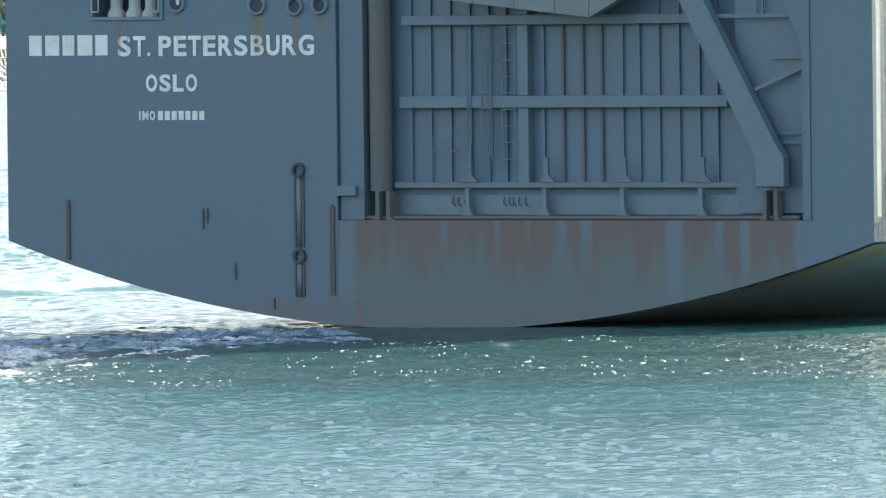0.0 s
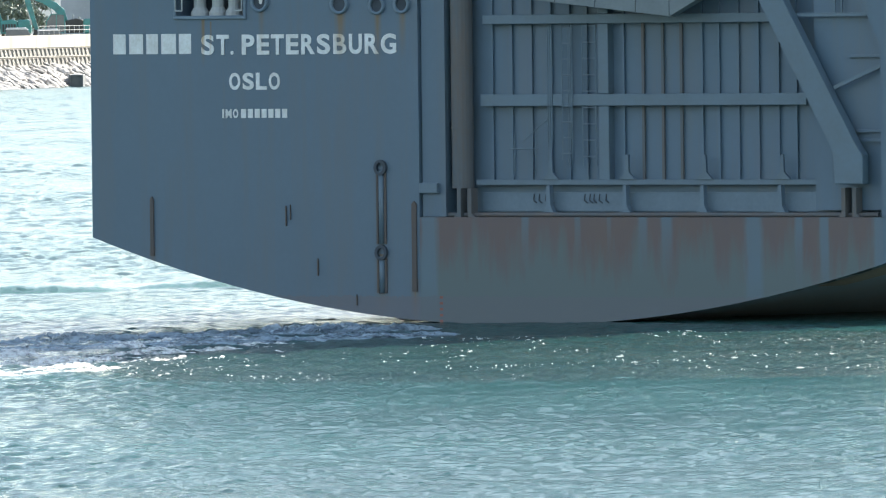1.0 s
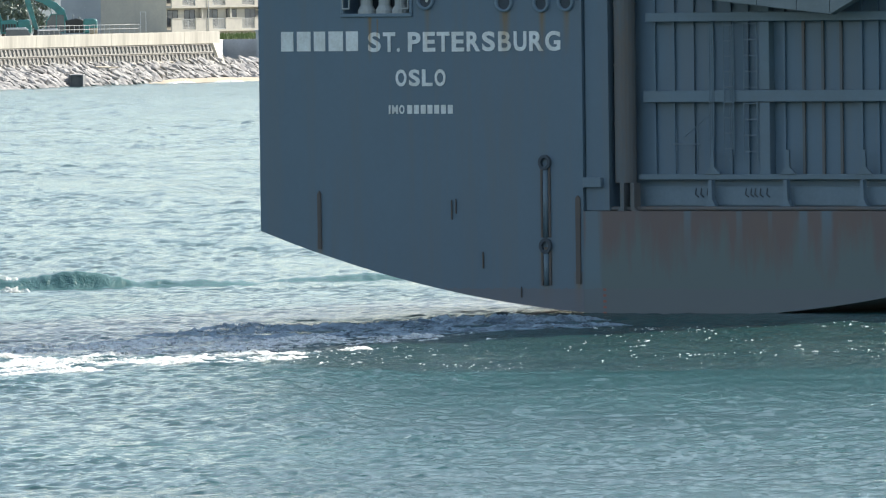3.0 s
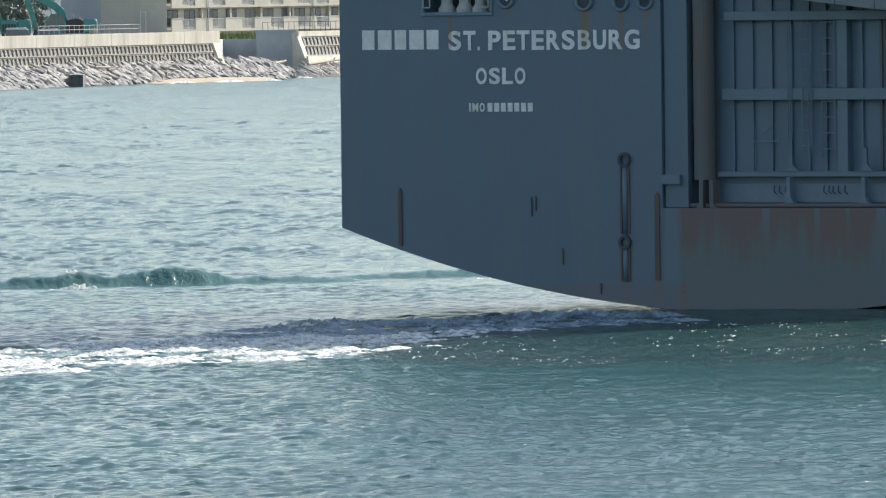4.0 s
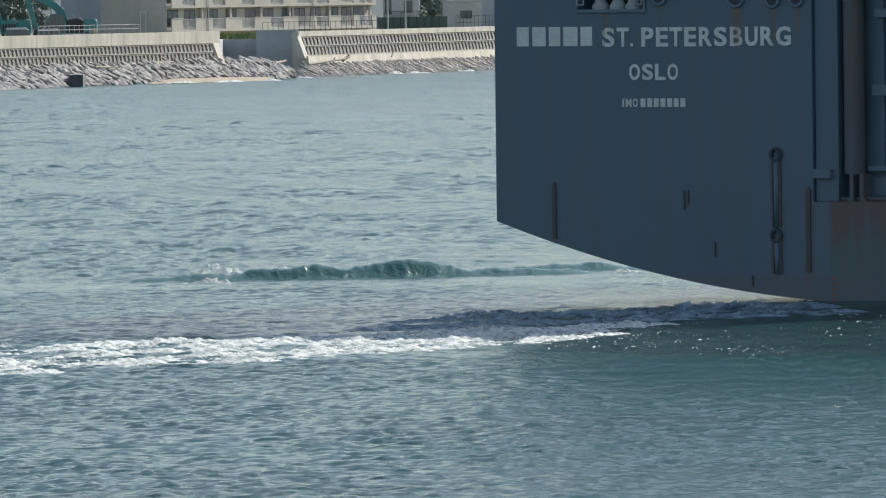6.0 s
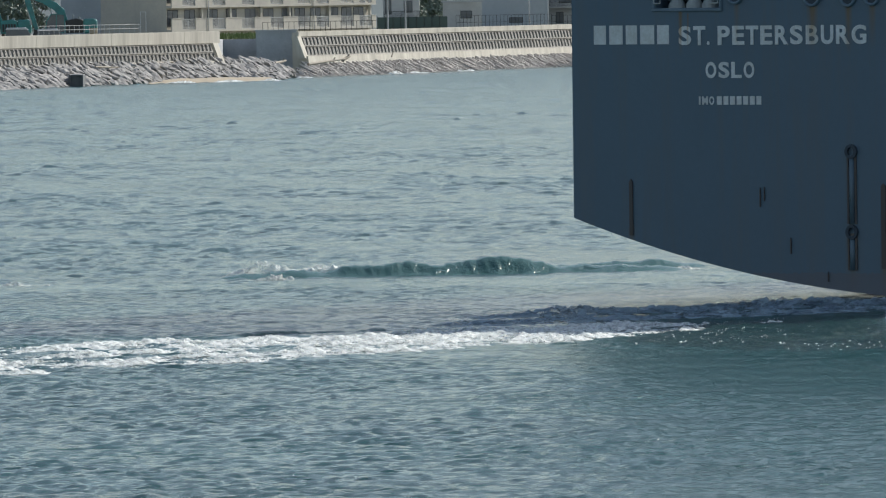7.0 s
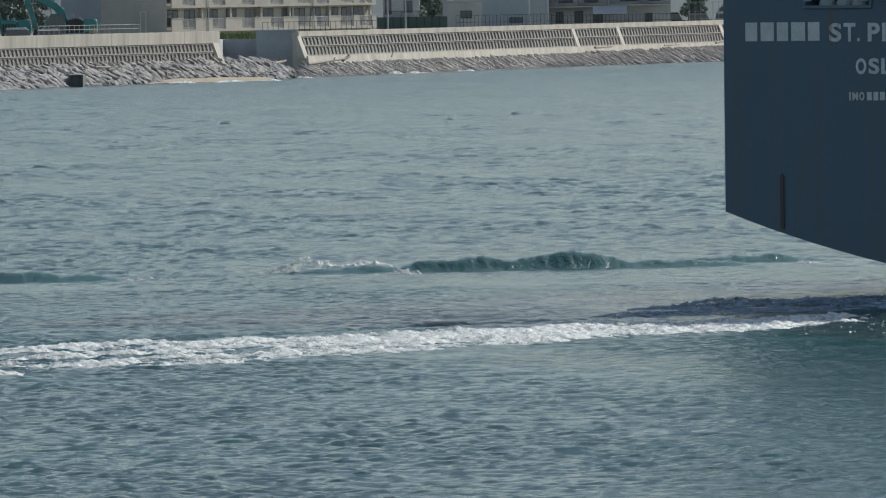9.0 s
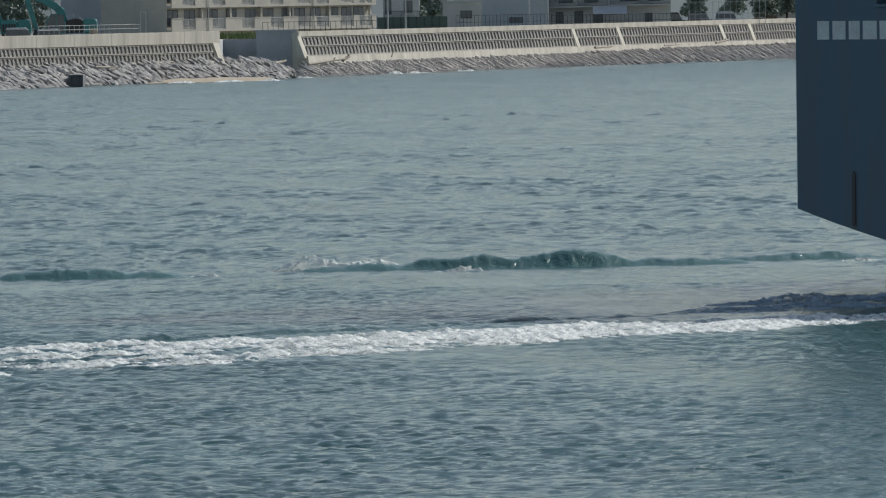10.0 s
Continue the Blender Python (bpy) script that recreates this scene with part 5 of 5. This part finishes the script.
def car(x, y, paint, label, high=1.85, z0=5.2):
    c = root("parked_car", label, "car", pose(x, y, z0), group="cars on the terrace")
    bm = bmesh.new()
    prism(bm, [(-2.2, 0.3), (2.2, 0.3), (2.25, 0.85), (1.6, 0.98), (-2.1, 1.0), (-2.25, 0.7)], -0.85, 0.85)
    body = part("body", bm, paint, c, bevel=0.06)
    bm = bmesh.new()
    prism(bm, [(-2.05, 1.0), (1.35, 1.0), (0.75, high - 0.08), (-1.85, high - 0.08)], -0.74, 0.74)
    part("cabin_glass", bm, M_GLASS, c, bevel=0.05)
    bm = bmesh.new()
    prism(bm, [(-2.0, high - 0.28), (0.95, high - 0.28), (0.6, high), (-1.8, high)], -0.76, 0.76)
    part("roof", bm, paint, c, bevel=0.03)
    for px in (-1.35, 1.35):
        for py in (-0.82, 0.82):
            wheel(c, px, py, 0.31, 0.31)


car(-53.8, 1745, M_CARW, "white van parked behind the parapet", 2.25)
car(-50.2, 1760, M_CARW, "white car parked behind the parapet", 2.0)
car(37.2, 2150, M_CARD, "dark car with bright glinting glass", 2.2)
car(41.5, 2152, M_CARD, "dark car with bright glinting glass", 2.3)
car(46.0, 2158, M_CARW, "white car behind the wire fence", 2.2)


def excavator(x, y, deck, label):
    e = root("excavator", label, "excavator", pose(x, y, 5.14) @ Matrix.Scale(1.3, 4), group="teal excavators")
    for s in (-1.0, 1.0):
        bm = bmesh.new()
        prism(bm, [(-2.3, 0.35), (-2.0, 0.05), (2.4, 0.05), (2.7, 0.35), (2.7, 0.6), (2.4, 0.85), (-2.0, 0.85), (-2.3, 0.6)], s - 0.28, s + 0.28)
        part("track", bm, M_DARKM, e)
    bm = bmesh.new()
    prism(bm, [(-0.2, 1.05), (1.55, 1.05), (1.55, 2.35), (0.9, 2.55), (-0.2, 2.35)], -1.15, 1.15)
    h = part("engine_deck", bm, deck, e, "dark engine deck with hoses and covers", bevel=0.06)
    for k in range(5):
        bm = bmesh.new()
        box(bm, 0.0 + 0.29 * k, 0.2 + 0.29 * k, -1.19, -1.15, 1.25, 2.05)
        part("louvre", bm, M_DARKM, h)
    bm = bmesh.new()
    tube(bm, (0.55, -0.6, 2.4), (0.55, -0.6, 2.95), 0.09, 8)
    tube(bm, (1.15, -0.8, 2.4), (1.15, -0.8, 2.7), 0.14, 8)
    part("exhaust", bm, M_PALE, e)
    bm = bmesh.new()
    prism(bm, [(1.58, 1.0), (2.85, 1.0), (3.0, 1.3), (2.95, 2.35), (2.7, 2.5), (1.58, 2.5)], -1.25, 1.25)
    part("counterweight", bm, M_TEAL, e, "teal counterweight", bevel=0.10)
    bm = bmesh.new()
    for p, q in (((-2.3, 1.05), (-2.2, 2.2)), ((-2.2, 2.2), (-1.7, 3.0)), ((-1.7, 3.0), (-0.35, 3.0)), ((-0.35, 3.0), (-0.3, 1.05)), ((-2.3, 1.08), (-0.3, 1.08)), ((-1.2, 1.1), (-1.15, 3.0))):
        for yy in (-1.2, -0.25):
            bar(bm, (p[0], yy, p[1]), (q[0], yy, q[1]), 0.09, 0.09)
    cab = part("cab", bm, M_TEAL, e, "teal cab frame")
    bm = bmesh.new()
    prism(bm, [(-2.25, 1.1), (-0.35, 1.1), (-0.38, 2.96), (-1.68, 2.96), (-2.15, 2.2)], -1.17, -0.28)
    part("cab_glass", bm, M_GLASS, cab)
    bm = bmesh.new()
    prism(bm, [(-0.5, 2.0), (0.0, 2.3), (-0.35, 3.45), (-1.1, 4.15), (-2.4, 4.75), (-4.2, 5.2), (-4.4, 4.8), (-2.6, 4.2), (-1.4, 3.45), (-0.9, 2.9)], 0.0, 0.5)
    part("boom", bm, M_TEAL, e, bevel=0.05)
    bm = bmesh.new()
    prism(bm, [(-4.65, 5.5), (-4.15, 5.5), (-3.75, 4.2), (-3.05, 1.5), (-3.4, 1.4), (-4.3, 4.0)], 0.03, 0.45)
    part("stick", bm, M_TEAL, e, bevel=0.04)
    for p, q in (((-1.2, 2.0), (-2.1, 4.0)), ((-2.6, 4.85), (-4.25, 5.55)), ((-4.3, 4.4), (-3.75, 1.9))):
        bm = bmesh.new()
        tube(bm, (p[0], 0.22, p[1]), (q[0], 0.22, q[1]), 0.09, 8)
        part("ram", bm, M_FRAME, e)
    bm = bmesh.new()
    prism(bm, [(-3.45, 1.45), (-3.0, 1.4), (-2.6, 0.7), (-3.0, 0.2), (-3.7, 0.5)], -0.4, 0.8)
    part("bucket", bm, M_DARKM, e)


excavator(-49.4, 1806, M_DARKM, "teal hydraulic excavator with its boom raised")
excavator(-58.3, 1812, M_TEAL, "teal hydraulic excavator with its arm drawn in")

# beige drum beside the machines
bm = bmesh.new()
tube(bm, (-45.9, 1800, 5.2), (-45.9, 1800, 7.0), 0.55, 12)
tube(bm, (-45.9, 1800, 7.0), (-45.9, 1800, 7.12), 0.60, 12)
tagged(part("drum", bm, M_SAND), "tan steel drum beside the excavator", "drum")

# drain outlet in the rock slope
drain = root("drain_outlet", "dark square concrete drain outlet among the rocks", "drain")
bm = bmesh.new()
for x0, x1, z0, z1 in ((-46.3, -46.05, -0.3, 1.55), (-44.75, -44.5, -0.3, 1.55), (-46.05, -44.75, 1.3, 1.55)):
    box(bm, x0, x1, 1691.0, 1701.0, z0, z1)
part("frame", bm, M_DRAIN, drain, bevel=0.04)
bm = bmesh.new()
box(bm, -46.05, -44.75, 1691.3, 1691.5, -0.3, 1.3)
part("flap_door", bm, M_DRAIN, drain, bevel=0.03)

# concrete blocks and a heap at the far end
bm = bmesh.new()
box(bm, 54.4, 60.5, 2200, 2204, 5.2, 8.0)
tagged(part("concrete_block", bm, M_CONC, bevel=0.05), "large pale concrete block behind the wall", "block")
bm = bmesh.new()
prism(bm, [(50.6, 5.2), (55.0, 5.2), (54.4, 7.5), (53.6, 7.75), (51.2, 7.6)], 2192, 2195)
tagged(part("earth_heap", bm, M_BROWN, bevel=0.2), "brown covered heap beside the fence", "heap")

# wooded hills far behind the town; unseen height added to darken the sea's reflection
bm = bmesh.new()
_rows = []
for _i in range(121):
    _x = -2400 + 40 * _i
    _rows.append([bm.verts.new((_x, 2350 + 260 * _j + 120 * noise.noise((_x * 0.002, _j, 5)), 5.0 + (0, 60, 120, 165, 185)[_j] * (0.8 + 0.5 * noise.noise((_x * 0.003, _j * 0.3, 1.0)) + 0.1 * noise.noise((_x * 0.03, _j, 2.0))))) for _j in range(5)])
for _i in range(120):
    for _j in range(4):
        bm.faces.new((_rows[_i][_j], _rows[_i + 1][_j], _rows[_i + 1][_j + 1], _rows[_i][_j + 1]))
tagged(part("backdrop", bm, M_HILL, smooth=True), "hazy wooded hills behind the town", "hills", kind="structure")

# surf along the beach and the stones
for _k, (_x, _y, _la) in enumerate(((-33.0, 1729.5, 9.0), (-27.0, 1738.0, 9.0), (-22.0, 1749.0, 6.0), (-18.0, 1803.0, 3.0), (-3.0, 1872.0, 7.0), (-6.0, 1860.0, 4.0), (3.5, 1902.0, 4.0))):
    _ob = tagged(new("surf_foam", foam_mesh("surf_foam", _la, 3.0, 0.35, 0.45, 300.0 + _k, 0.22)), "white line of surf foam at the shore", "foam", "surf at the shore")
    _ob.matrix_world = pose(_x, _y, 0.0, 0, 0, 62)


# ---- motion ----
V0, ACC = Vector((2.632, 4.426)), Vector((0.001, -0.0344))


def ship_at(t):
    th = 32.18 + 0.0706 * t
    c, s = math.cos(radians(th)), math.sin(radians(th))
    x = -13.983 + 0.005 * t + V0.x * t + ACC.x * t * t + HALF * c
    y = 436.283 + V0.y * t + ACC.y * t * t - HALF * s
    return pose(x, y, -0.055 * min(1.0, t / 3.75), 0, 0.35, -th)


def motions():
    times = [0.0, 1.25, 2.5, 3.75, 5.0, 6.25, 7.5, 8.75, 10.0]
    walk(ship, [(t, ship_at(t)) for t in times])
    # the chop drifts with the stream
    walk(sea, [(t, pose(-0.3 * (t - 5.0), -0.4 * (t - 5.0), 0)) for t in (0.0, 5.0, 10.0)])
    # the wake's waves follow the ship
    for ob, p, v, turn in wake_waves:
        if ob.name in own_path:
            path, ahead = own_path[ob.name]
            walk(ob, [(t, pose(x + ahead, p.y + v.y * (t - 10), p.z, 0, 0, turn)) for t, x in path])
            continue
        walk(ob, [(t, pose(p.x + v.x * (t - 10), p.y + v.y * (t - 10), p.z, 0, 0, turn)) for t in (0.0, 5.0, 10.0)])
    # the wash boils up astern, then drifts
    for ob, p, ts, turn in rafts:
        rows = []
        for t in sorted({0.0, 10.0, min(10.0, max(0.0, ts)), min(10.0, max(0.0, ts + 0.7)), min(10.0, max(0.0, ts + 1.5)), min(10.0, max(0.0, ts + 4.5))}):
            k = min(1.0, max(0.0, (t - ts) / 1.5))
            k = k * k * (3 - 2 * k)
            late = min(1.0, max(0.0, (t - ts - 1.5) / 3.0))
            rows.append((t, pose(p.x - 0.35 * (t - 8.0), p.y - 0.4 * (t - 8.0), -0.8 * (1 - k) - 0.07 * (1 - late) + 0.015 * math.sin(t + p.x), 0, 0, turn)))
        walk(ob, rows)


motions()
